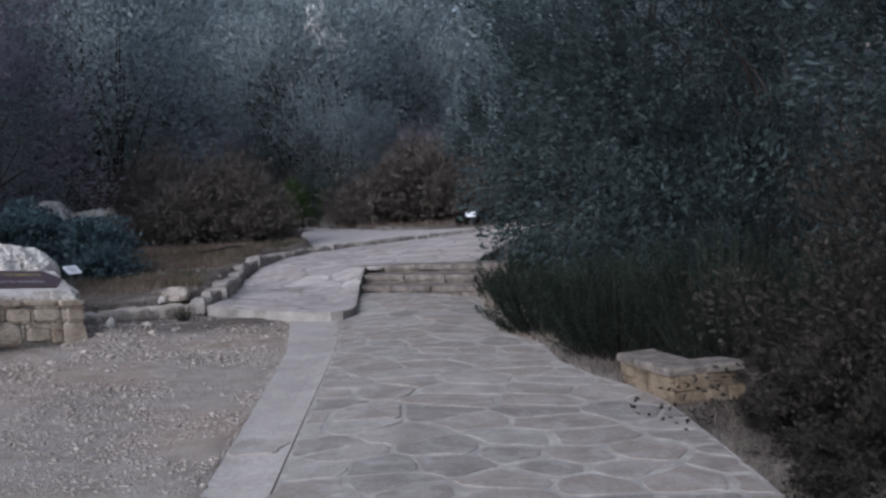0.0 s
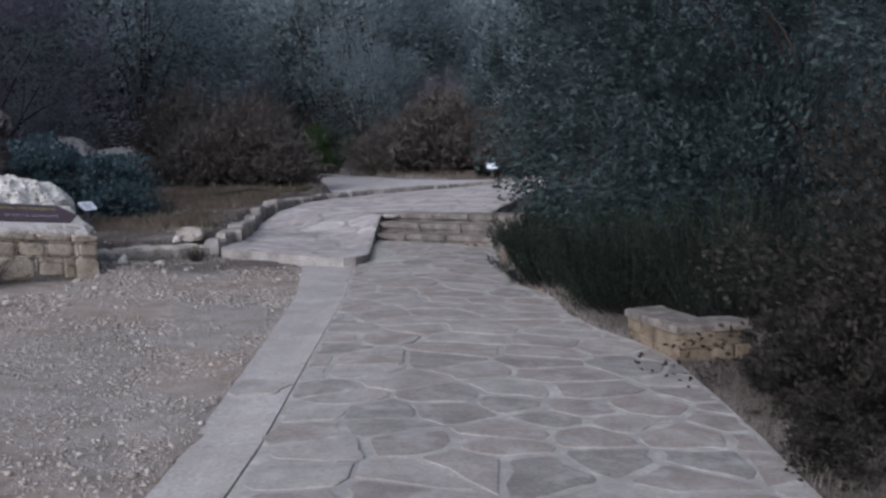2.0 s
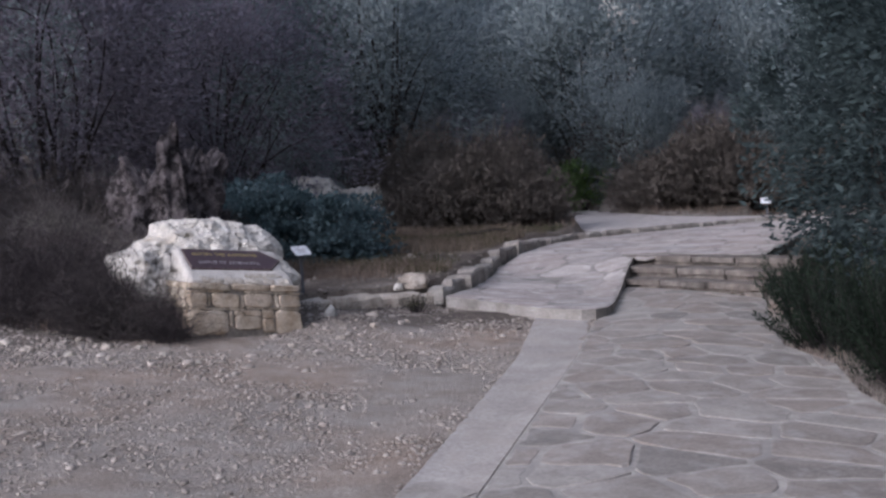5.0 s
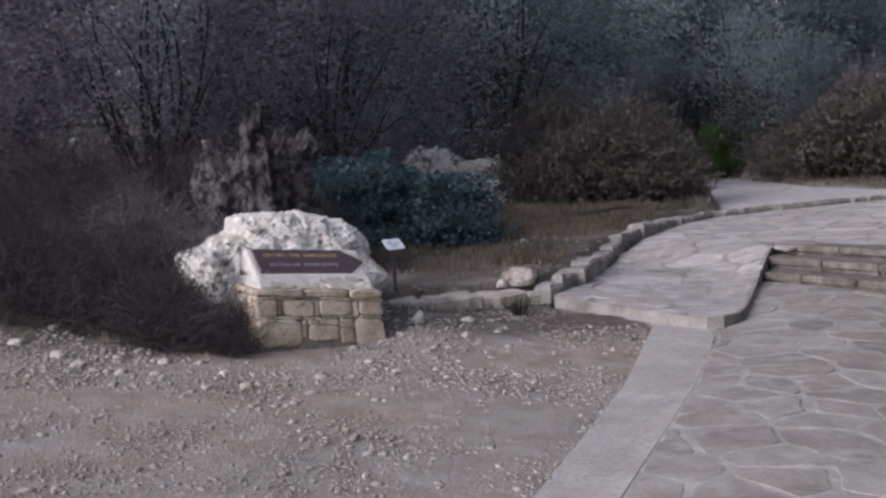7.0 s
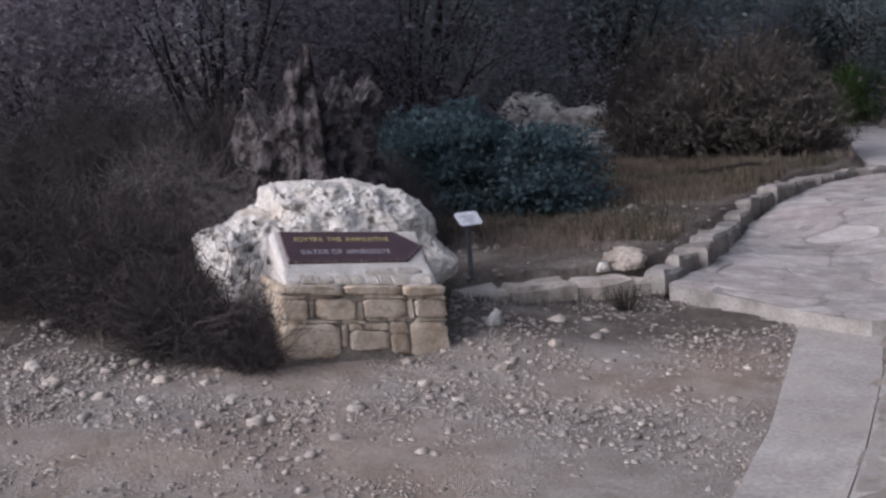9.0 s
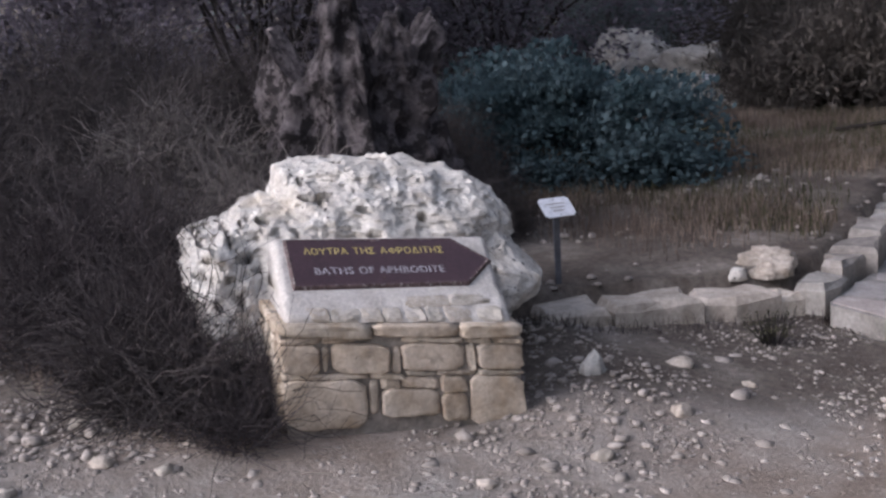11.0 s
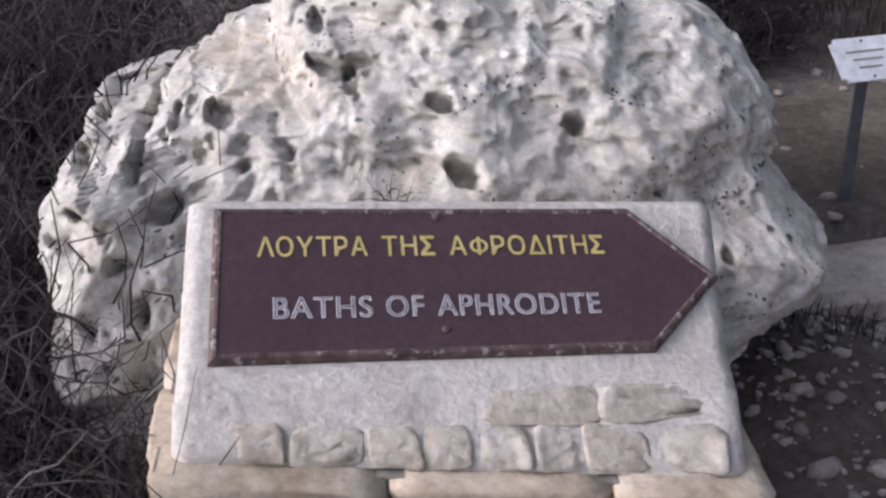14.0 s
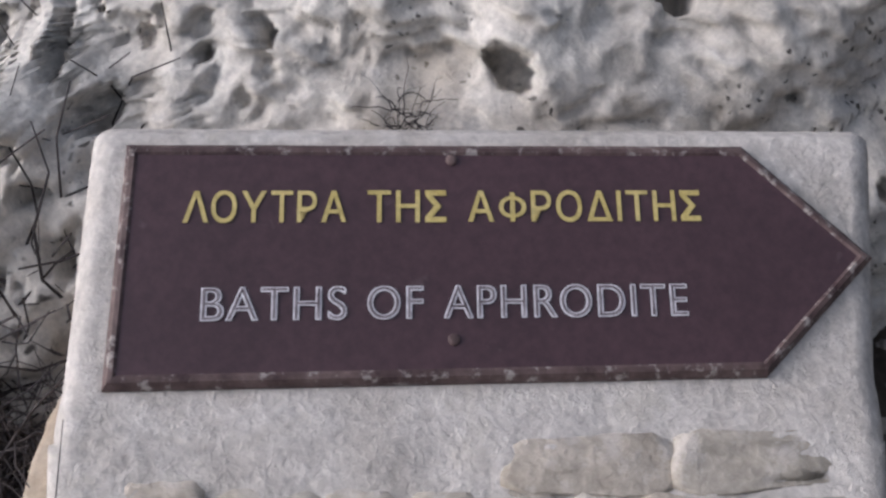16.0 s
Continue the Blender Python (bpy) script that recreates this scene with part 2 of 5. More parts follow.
def leaves(rng, centres, length, width, up=0.3, axis=None):
    """Folded four-cornered leaves at the centres, turned at random."""
    n = len(centres)
    d = rng.normal(size=(n, 3))
    if axis is not None:
        d = d * 0.45 + axis
    d[:, 2] += up
    d /= np.linalg.norm(d, axis=1)[:, None]
    s = np.cross(d, rng.normal(size=(n, 3)))
    s /= np.linalg.norm(s, axis=1)[:, None] + 1e-9
    nrm = np.cross(d, s)
    L = (length * rng.uniform(0.6, 1.3, n))[:, None]
    W = (width * rng.uniform(0.6, 1.3, n))[:, None]
    a, b = centres - d * L / 2, centres + d * L / 2
    c = centres + s * W / 2 + nrm * W * 0.2
    e = centres - s * W / 2 + nrm * W * 0.2
    v = np.stack([a, c, b, e], axis=1).reshape(-1, 3)
    f = np.arange(4 * n).reshape(n, 4)
    return v, f


def tubes(paths, radii, sides=3):
    """Tapered tubes along many equal-length paths: paths (n, k, 3), radii (n, k)."""
    n, k, _ = paths.shape
    t = np.gradient(paths, axis=1)
    t /= np.linalg.norm(t, axis=2)[:, :, None] + 1e-9
    ref = np.tile(np.array([0.31, 0.77, 0.55]), (n, k, 1))
    p = np.cross(t, ref)
    p /= np.linalg.norm(p, axis=2)[:, :, None] + 1e-9
    q = np.cross(t, p)
    ang = np.arange(sides) * 2 * math.pi / sides
    ring = paths[:, :, None, :] + radii[:, :, None, None] * (p[:, :, None, :] * np.cos(ang)[None, None, :, None] + q[:, :, None, :] * np.sin(ang)[None, None, :, None])
    v = ring.reshape(-1, 3)
    idx = np.arange(n * k * sides).reshape(n, k, sides)
    a = idx[:, :-1, :]
    b = idx[:, 1:, :]
    f = np.stack([a, np.roll(a, -1, axis=2), np.roll(b, -1, axis=2), b], axis=-1).reshape(-1, 4)
    return v, f


def blades(rng, base, height, width, lean=0.35):
    """Bent grass blades, two quads each."""
    n = len(base)
    h = (height * rng.uniform(0.45, 1.25, n))[:, None]
    ang = rng.uniform(0, 2 * math.pi, n)
    side = np.stack([np.cos(ang), np.sin(ang), np.zeros(n)], 1) * width / 2
    la = rng.uniform(0, 2 * math.pi, n)
    out = np.stack([np.cos(la), np.sin(la), np.zeros(n)], 1) * (lean * rng.uniform(0.2, 1.2, n))[:, None] * h
    up = np.array([0, 0, 1.0])
    m = base + up * h * 0.55 + out * 0.35
    t = base + up * h * 0.95 + out
    v = np.stack([base - side, base + side, m + side * 0.7, m - side * 0.7, t + side * 0.12, t - side * 0.12], 1).reshape(-1, 3)
    i = np.arange(n)[:, None] * 6
    f = np.concatenate([i + np.array([[0, 1, 2, 3]]), i + np.array([[3, 2, 4, 5]])])
    return v, f


# ---- the lie of the land ----
def inside(poly, x, y):
    x, y = np.asarray(x, float), np.asarray(y, float)
    r = np.zeros(x.shape, bool)
    for (x1, y1), (x2, y2) in zip(poly, poly[1:] + poly[:1]):
        if y1 != y2:
            c = ((y1 > y) != (y2 > y)) & (x < (x2 - x1) * (y - y1) / (y2 - y1) + x1)
            r ^= c
    return r


def low(x, y):
    """The gentle slope of the car park and the lower path."""
    x, y = np.asarray(x, float), np.asarray(y, float)
    z = -0.25 + 0.012 * (np.clip(y, -20, 30) - 7)
    z = z - 0.07 * np.clip(x + 0.5, 0, 6)
    return z + 0.09 * np.clip(-1.9 - x, 0, 4) + 0.04 * np.clip(-5.9 - x, 0, 20)


def across(x, y):
    return 0.579 * np.asarray(x, float) + 0.816 * np.asarray(y, float)


def upper(x, y):
    """The ramp and the landing above the steps."""
    s = across(x, y)
    a = low(x, y) + 0.095 - 0.045 * np.clip((s - 9.2) / 1.3, 0, 1)
    k = np.clip((s - 10.9) / 1.35, 0, 1)
    k = k * k * (3 - 2 * k)
    return a + (0.13 + 0.004 * np.clip(s - 12.2, 0, 12) - a) * k



def bed(x, y):
    x, y = np.asarray(x, float), np.asarray(y, float)
    return 0.10 + 0.025 * np.clip(y - 12.5, 0, 25) + 0.03 * np.clip(-3 - x, 0, 9)


KERB = [(-2.89, 13.1), (-2.85, 14.0), (-2.94, 14.9), (-3.03, 15.9), (-2.98, 17.0), (-2.93, 18.6), (-2.6, 19.6), (-2.0, 20.35), (-1.35, 21.0), (-0.6, 21.75), (0.1, 22.4), (1.2, 23.4)]
LOWER = [(-1.0, 2.0), (-1.02, 6.0), (-1.13, 8.5), (-1.21, 10.5), (-1.31, 11.75), (-1.38, 13.4), (-1.38, 15.02), (0.06, 14.0), (0.1, 12.8), (0.2, 11.3), (0.53, 10.6), (0.62, 9.7), (0.8, 9.1), (1.0, 8.72), (1.14, 8.3), (1.2, 7.9), (1.26, 7.2), (1.32, 6.4), (1.36, 5.5), (1.45, 2.0)]
STRIP = [(-1.3, 2.0), (-1.38, 6.1), (-1.5, 8.3), (-1.64, 10.6), (-1.95, 12.84), (-1.42, 12.5), (-1.32, 11.75), (-1.22, 10.5), (-1.14, 8.5), (-1.03, 6.0), (-1.01, 2.0)]
UPPER = [(-2.85, 13.02), (-2.4, 12.88), (-1.98, 12.72), (-1.65, 12.55), (-1.48, 12.5), (-1.36, 12.56), (-1.29, 12.72), (-1.27, 13.0), (-1.31, 13.6), (-1.37, 14.3), (-1.40, 14.9), (-1.382, 16.1), (0.06, 15.08), (0.15, 16.0), (0.5, 18.0), (1.0, 20.5), (1.9, 24.0)] + [(x + 0.02, y - 0.02) for x, y in KERB[::-1]]
FARPATH = [(-2.52, 19.9), (-2.1, 20.5), (-1.45, 21.12), (-0.7, 21.87), (0.0, 22.5), (1.1, 23.5), (1.2, 24.1), (0.2, 23.3), (-0.8, 23.9), (-1.9, 25.4), (-3.4, 29.0), (-5.0, 34.0), (-6.6, 36.4), (-6.2, 33.4), (-4.6, 28.2), (-3.5, 24.4), (-2.95, 21.8)]
GARDEN = [(-4.2, 12.2), (-3.85, 12.65), (-3.35, 13.15), (-3.12, 13.4)] + [(x - 0.17, y) for x, y in KERB[1:]] + [(2.0, 40.0), (-40.0, 40.0), (-40.0, 13.0), (-7.0, 13.5), (-5.0, 12.2)]


def land(x, y):
    x, y = np.asarray(x, float), np.asarray(y, float)
    zl, zb = low(x, y), bed(x, y)
    k = np.clip((across(x, y) - 7.8) / 2.0, 0, 1)
    k = k * k * (3 - 2 * k)
    z = zl
    z = np.where(inside(GARDEN, x, y), zb, z)
    z = np.where((x > -0.3) & (y > 13), zl + (0.13 - zl) * np.clip((y - 13) / 5, 0, 1), z)
    z = np.where((y > 24.5) & ~inside(GARDEN, x, y), 0.2, z)
    z = np.where((x > -2.75) & (x < 3) & (y > 19) & inside(GARDEN, x, y), np.minimum(z, 0.15 + 0.06 * np.clip(y - 24, 0, 20)), z)
    z = np.where(inside(FARPATH, x, y) | inside(FARPATH, x + 0.12, y - 0.1), 0.11 + 0.004 * (y - 20), z)
    z = z + 0.085 * np.clip(y - 34, 0, 26) + 0.25 * np.clip(y - 60, 0, 60)
    z = z + 0.22 * np.clip(-x - 16, 0, 80) + 0.1 * np.clip(x - 12, 0, 60)
    z = z + 0.10 * np.exp(-(((x + 3.3) / 0.35) ** 2 + ((y - 11.45) / 0.5) ** 2))
    z = z + 0.11 * np.exp(-(((x + 3.85) / 0.3) ** 2 + ((y - 11.85) / 0.3) ** 2))
    z = np.where(inside(LOWER, x, y) | inside(STRIP, x, y), zl - 0.03, z)
    z = np.where(inside(UPPER, x, y), np.minimum(upper(x, y), zl) - 0.08, z)
    return z


def rise(x, y):
    return float(land(x, y))


def axis_steps(lo, a, b, hi, step):
    far = np.geomspace(step, 60, 26)
    left = a - np.cumsum(far)
    right = b + np.cumsum(far)
    return np.concatenate([left[left > lo][::-1], np.arange(a, b, step), right[right < hi]])


def fbm(points, scale, octaves=4):
    return np.array([noise.fractal(Vector(p) * scale, 0.9, 2.1, octaves) for p in points])


def make_ground():
    xs = axis_steps(-420, -8.5, 3.0, 420, 0.09)
    ys = axis_steps(-420, 2.0, 26.0, 420, 0.09)
    X, Y = np.meshgrid(xs, ys)
    Z = land(X, Y)
    pts = np.stack([X.ravel(), Y.ravel(), np.zeros(X.size)], 1)
    near = (pts[:, 0] > -14) & (pts[:, 0] < 8) & (pts[:, 1] > -5) & (pts[:, 1] < 45)
    n = np.zeros(len(pts))
    n[near] = fbm(pts[near], 1.3, 4)
    paved = (inside(LOWER, X, Y) | inside(STRIP, X, Y) | inside(UPPER, X, Y)).ravel()
    garden = inside(GARDEN, X, Y).ravel()
    z = Z.ravel() + n * np.where(paved, 0.0, np.where(garden, 0.05, 0.018))
    v = np.stack([pts[:, 0], pts[:, 1], z], 1)
    h, w = X.shape
    i = np.arange(h * w).reshape(h, w)
    f = np.stack([i[:-1, :-1], i[:-1, 1:], i[1:, 1:], i[1:, :-1]], -1).reshape(-1, 4)
    me = mesh("ground", v, f, M_GROUND, True)
    soil = np.where(garden, 1.0, 0.0)
    x, y = pts[:, 0], pts[:, 1]
    soil = np.maximum(soil, np.clip((x - 0.95) * 3 + 0.5, 0, 1) * (x > 0))
    soil = np.maximum(soil, np.clip((-4.6 - x) * 1.5 + (y - 10.2) * 2.2, 0, 1))
    soil = np.maximum(soil, np.clip((y - 11.9 - (x + 3.6) * 0.5) * 2 + 0.6, 0, 1) * 0.1 * (x < -1.9))
    soil = np.maximum(soil, (y > 24) * 1.0)
    soil = np.maximum(soil, (x < -8) * 1.0)
    at = me.attributes.new("soil", "FLOAT", "POINT")
    at.data.foreach_set("value", soil.astype(np.float32))
    tagged(new("ground", me), "pale stony gravel ground with dry brown soil in the beds", "ground", kind="structure")


make_ground()


# ---- paving ----
def clip_half(poly, px, py, nx, ny):
    """Keep the part of poly where (p - point) . n <= 0."""
    out = []
    for i in range(len(poly)):
        a, b = poly[i], poly[(i + 1) % len(poly)]
        da = (a[0] - px) * nx + (a[1] - py) * ny
        db = (b[0] - px) * nx + (b[1] - py) * ny
        if da <= 0:
            out.append(a)
        if (da < 0 < db) or (db < 0 < da):
            k = da / (da - db)
            out.append((a[0] + (b[0] - a[0]) * k, a[1] + (b[1] - a[1]) * k))
    return out


def crazy(region, cell, joint, seed, stretch=1.0):
    """Irregular flagstone outlines that fill the region."""
    rng = np.random.default_rng(seed)
    xs = [p[0] for p in region]
    ys = [p[1] for p in region]
    seeds = []
    row = 0
    y = min(ys) - cell
    while y < max(ys) + cell:
        h = cell * stretch * rng.uniform(0.75, 1.2)
        x = min(xs) - cell + rng.uniform(0, cell)
        while x < max(xs) + cell:
            seeds.append((x + rng.uniform(-0.12, 0.12) * cell, y + h / 2 + rng.uniform(-0.3, 0.3) * h))
            x += cell * rng.uniform(0.75, 2.0)
        y += h
        row += 1
    S = np.array(seeds)
    S = S[rng.random(len(S)) > 0.12]
    cells = []
    for i, (sx, sy) in enumerate(S):
        d = np.hypot(S[:, 0] - sx, S[:, 1] - sy)
        r = cell * 2.2
        poly = [(sx - r, sy - r), (sx + r, sy - r), (sx + r, sy + r), (sx - r, sy + r)]
        for j in np.argsort(d)[1:17]:
            nx, ny = (S[j] - S[i]) / d[j]
            jj = joint * rng.uniform(0.5, 1.5)
            poly = clip_half(poly, (sx + S[j][0]) / 2 - nx * jj / 2, (sy + S[j][1]) / 2 - ny * jj / 2, nx, ny)
            if len(poly) < 3:
                break
        if len(poly) < 3:
            continue
        hit = inside(region, [p[0] for p in poly], [p[1] for p in poly])
        if not hit.any() and not inside(region, sx, sy):
            continue
        if not hit.all():
            # cut by the nearest edges of the outline that cross the cell
            pc = np.mean(poly, axis=0)
            anchor = pc if inside(region, *pc) else np.mean([p for p, k in zip(poly, hit) if k] or [pc], axis=0)
            for (x1, y1), (x2, y2) in zip(region, region[1:] + region[:1]):
                ex, ey = x2 - x1, y2 - y1
                L = math.hypot(ex, ey)
                t = max(0, min(1, ((anchor[0] - x1) * ex + (anchor[1] - y1) * ey) / (L * L)))
                if math.hypot(anchor[0] - x1 - t * ex, anchor[1] - y1 - t * ey) > cell * 1.1:
                    continue
                nx, ny = ey / L, -ex / L
                if (anchor[0] - x1) * nx + (anchor[1] - y1) * ny > 0:
                    nx, ny = -nx, -ny
                q = clip_half(poly, x1 - nx * 0.012, y1 - ny * 0.012, nx, ny)
                if len(q) > 2:
                    poly = q
        if len(poly) < 3:
            continue
        p = np.array(poly)
        area = 0.5 * abs(np.dot(p[:, 0], np.roll(p[:, 1], 1)) - np.dot(p[:, 1], np.roll(p[:, 0], 1)))
        if area < 0.012 or np.ptp(p[:, 0]) > 3 * cell or np.ptp(p[:, 1]) > 3 * cell:
            continue
        cells.append(poly)
    return cells


def soften(poly, rng, cut=0.09, wob=0.014):
    out = []
    n = len(poly)
    for i in range(n):
        a, b, c = np.array(poly[i - 1]), np.array(poly[i]), np.array(poly[(i + 1) % n])
        l1, l2 = np.linalg.norm(a - b), np.linalg.norm(c - b)
        if l1 < 0.03 or l2 < 0.03:
            out.append(b)
            continue
        k1, k2 = min(cut * l1, 0.03) / l1, min(cut * l2, 0.03) / l2
        out.append(b + (a - b) * k1)
        out.append(b + (c - b) * k2)
        for q in ((0.3, 0.68) if l2 > 0.3 else ((0.5,) if l2 > 0.14 else ())):
            out.append(b + (c - b) * q + rng.normal(size=2) * wob)
    return [tuple(p) for p in out]


def flag(poly, height, rng, mat, thick=0.005):
    """One flagstone: a slightly domed top with a worn edge."""
    p = np.array(soften(poly, rng))
    c = p.mean(0)
    n = len(p)
    inner = c + (p - c) * (1 - 0.012 / max(0.05, np.mean(np.linalg.norm(p - c, axis=1))))
    t = thick * rng.uniform(0.6, 1.3)
    v = [(x, y, float(height(x, y)) - 0.02) for x, y in p] + [(x, y, float(height(x, y)) + t * 0.6) for x, y in p] + [(x, y, float(height(x, y)) + t) for x, y in inner]
    v.append((c[0], c[1], float(height(*c)) + t))
    f = []
    for i in range(n):
        j = (i + 1) % n
        f += [(i, j, n + j, n + i), (n + i, n + j, 2 * n + j, 2 * n + i), (2 * n + i, 2 * n + j, 3 * n)]
    return mesh("flagstone", v, f, mat)


def slab(name, region, height, thick, mat, label, grid=0.35):
    """A bed under the paving that follows the slope."""
    bm = bmesh.new()
    pts = [bm.verts.new((x, y, 0)) for x, y in region]
    for tri in tessellate_polygon([[Vector((x, y, 0)) for x, y in region]]):
        bm.faces.new([pts[k] for k in tri])
    for axis, lo, hi in ((0, min(p[0] for p in region), max(p[0] for p in region)), (1, min(p[1] for p in region), max(p[1] for p in region))):
        for cut in np.arange(lo + grid, hi, grid):
            co, no = [0, 0, 0], [0, 0, 0]
            co[axis], no[axis] = float(cut), 1
            bmesh.ops.bisect_plane(bm, geom=list(bm.verts) + list(bm.edges) + list(bm.faces), plane_co=co, plane_no=no)
    bm.normal_update()
    for f in bm.faces:
        if f.normal.z < 0:
            f.normal_flip()
    geom = bmesh.ops.extrude_face_region(bm, geom=list(bm.faces))
    new_verts = {g for g in geom["geom"] if isinstance(g, bmesh.types.BMVert)}
    for v in bm.verts:
        z = float(height(v.co.x, v.co.y))
        v.co.z = z if v in new_verts else z - thick
    ob = new(name, bm_mesh(name, bm, mat))
    return tagged(ob, label, "pavement", kind="structure")


path_bed = slab("lower_path", LOWER, low, 0.1, M_MORTAR, "crazy-paved stone footpath with pale wide mortar joints")
strip = slab("drain_strip", STRIP, lambda x, y: low(x, y) + 0.004 - 0.02 * np.clip(1 - abs(np.asarray(x) + 1.3) / 0.3, 0, 1), 0.1, M_CONC, "smooth pale concrete drainage strip beside the gravel")
ramp_bed = slab("upper_path", UPPER, upper, 0.14, M_MORTAR2, "pale stone-paved ramp and landing above the steps")
far_bed = slab("far_path", FARPATH, lambda x, y: 0.185 + 0.004 * (np.asarray(y) - 20), 0.2, M_FLAG2, "pale stone path curving off behind the dry garden")


# ---- steps ----
def block(name, corners, z0, z1, mat, parent, rng, wob=0.008, label="", bev=0.012):
    """A worn stone block on a four-cornered plan."""
    bm = bmesh.new()
    n = 5
    c = [np.array(p, float) for p in corners]
    rows = []
    for k in range(4):
        a, b = c[k], c[(k + 1) % 4]
        m = max(1, int(np.linalg.norm(b - a) / 0.12)) if np.linalg.norm(b - a) < 2.5 else 14
        rows += [a + (b - a) * i / m for i in range(m)]
    P = np.array(rows)
    mid = P.mean(0)
    P = P + rng.normal(size=P.shape) * wob
    zs = (lambda x, y, z: z(x, y) if callable(z) else z)
    bot = [bm.verts.new((x, y, zs(x, y, z0))) for x, y in P]
    side = [bm.verts.new((x, y, zs(x, y, z1) - bev + rng.normal() * wob * 0.3)) for x, y in P]
    q = P + (mid - P) / (np.linalg.norm(mid - P, axis=1)[:, None] + 1e-6) * bev
    top = [bm.verts.new((x, y, zs(x, y, z1) + rng.normal() * wob * 0.3)) for x, y in q]
    m = len(P)
    for i in range(m):
        j = (i + 1) % m
        bm.faces.new((bot[i], bot[j], side[j], side[i]))
        bm.faces.new((side[i], side[j], top[j], top[i]))
    ct = bm.verts.new((mid[0], mid[1], zs(mid[0], mid[1], z1)))
    for i in range(m):
        bm.faces.new((top[i], top[(i + 1) % m], ct))
    bm.faces.new(bot[::-1])
    return part(name, bm_mesh(name, bm, mat), parent, label)


def make_steps():
    rng = np.random.default_rng(3)
    th = thing("stone_steps", (-0.66, 14.6, -0.17), "three low weathered stone steps across the footpath", "steps")
    inv = Matrix.Translation(-th.location)
    f = np.array([0.579, 0.816])
    L, R = np.array([-1.45, 15.08]), np.array([0.03, 13.94])
    for k in range(3):
        a, b = L + f * 0.3 * k - np.array([0.792, -0.61]) * (0.05 + 0.22 * k), R + f * 0.3 * k
        z = -0.168 + 0.1 * (k + 1)
        cuts = [0, rng.uniform(0.3, 0.45), rng.uniform(0.62, 0.75), 1]
        for s0, s1 in zip(cuts, cuts[1:]):
            p0, p1 = a + (b - a) * (s0 + 0.004), a + (b - a) * (s1 - 0.004)
            ob = block("step_block", [p0, p1, p1 + f * 0.36, p0 + f * 0.36], z - 0.06, z, M_STEP, th, rng, 0.009)
            ob.data.transform(inv)
            g = f * 0.03
            ob = block("riser", [p0 + g, p1 + g, p1 + f * 0.34, p0 + f * 0.34], z - 0.2, z - 0.062, M_STEP, th, rng, 0.005)
            ob.data.transform(inv)


make_steps()


def edge_stones(th, pts, width, height, ground, rng, mat, lean=0.0, lo=0.28, hi=0.5, name="kerb_stone"):
    """Rough stones set end to end along a line, on its left side."""
    inv = Matrix.Translation(-th.location)
    P = np.array(pts, float)
    seg = np.r_[0, np.cumsum(np.linalg.norm(np.diff(P, axis=0), axis=1))]
    s = 0.0
    at = lambda s: np.array([np.interp(s, seg, P[:, 0]), np.interp(s, seg, P[:, 1])])
    while s < seg[-1] - 0.15:
        e = min(s + rng.uniform(lo, hi), seg[-1])
        a, b = at(s + 0.01), at(e - 0.01)
        d = (b - a) / (np.linalg.norm(b - a) + 1e-9)
        n = np.array([-d[1], d[0]])
        w = width * rng.uniform(0.85, 1.2)
        h = (height((a[0] + b[0]) / 2, (a[1] + b[1]) / 2) if callable(height) else height) * rng.uniform(0.8, 1.2)
        g = float(ground((a[0] + b[0]) / 2, (a[1] + b[1]) / 2))
        j = lambda: rng.normal(size=2) * 0.02
        ob = block(name, [a + j(), b + j(), b + n * w + j(), a + n * w + j()], g - 0.08, g + h, mat, th, rng, 0.02, bev=0.03)
        ob.data.transform(inv)
        s = e


kerb = thing("stone_kerb", (-2.9, 16.0, 0.0), "curved kerb of rough grey stones along the ramp", "kerb")
edge_stones(kerb, KERB, 0.17, lambda x, y: float(np.interp(y, [13.0, 14.2, 17.0, 19.5, 23.0], [0.06, 0.15, 0.14, 0.075, 0.05])), upper, np.random.default_rng(8), M_KERB)
retaining = thing("retaining_wall", (-3.5, 12.6, 0.0), "low row of pale rough stones edging the dry bed", "wall")
edge_stones(retaining, [(-3.98, 12.08), (-3.62, 12.42), (-3.3, 12.75), (-2.98, 13.12)], 0.24, 0.11, low, np.random.default_rng(12), M_PALEWALL, lo=0.3, hi=0.55, name="wall_stone")
backkerb = thing("path_edging", (-4.0, 28.0, 0.2), "low grey stone edging behind the far path", "kerb")
edge_stones(backkerb, [(1.2, 24.25), (0.2, 23.45), (-0.75, 24.0), (-1.85, 25.5)], 0.15, 0.05, lambda x, y: land(x, y), np.random.default_rng(15), M_STEP, lo=0.5, hi=0.9)


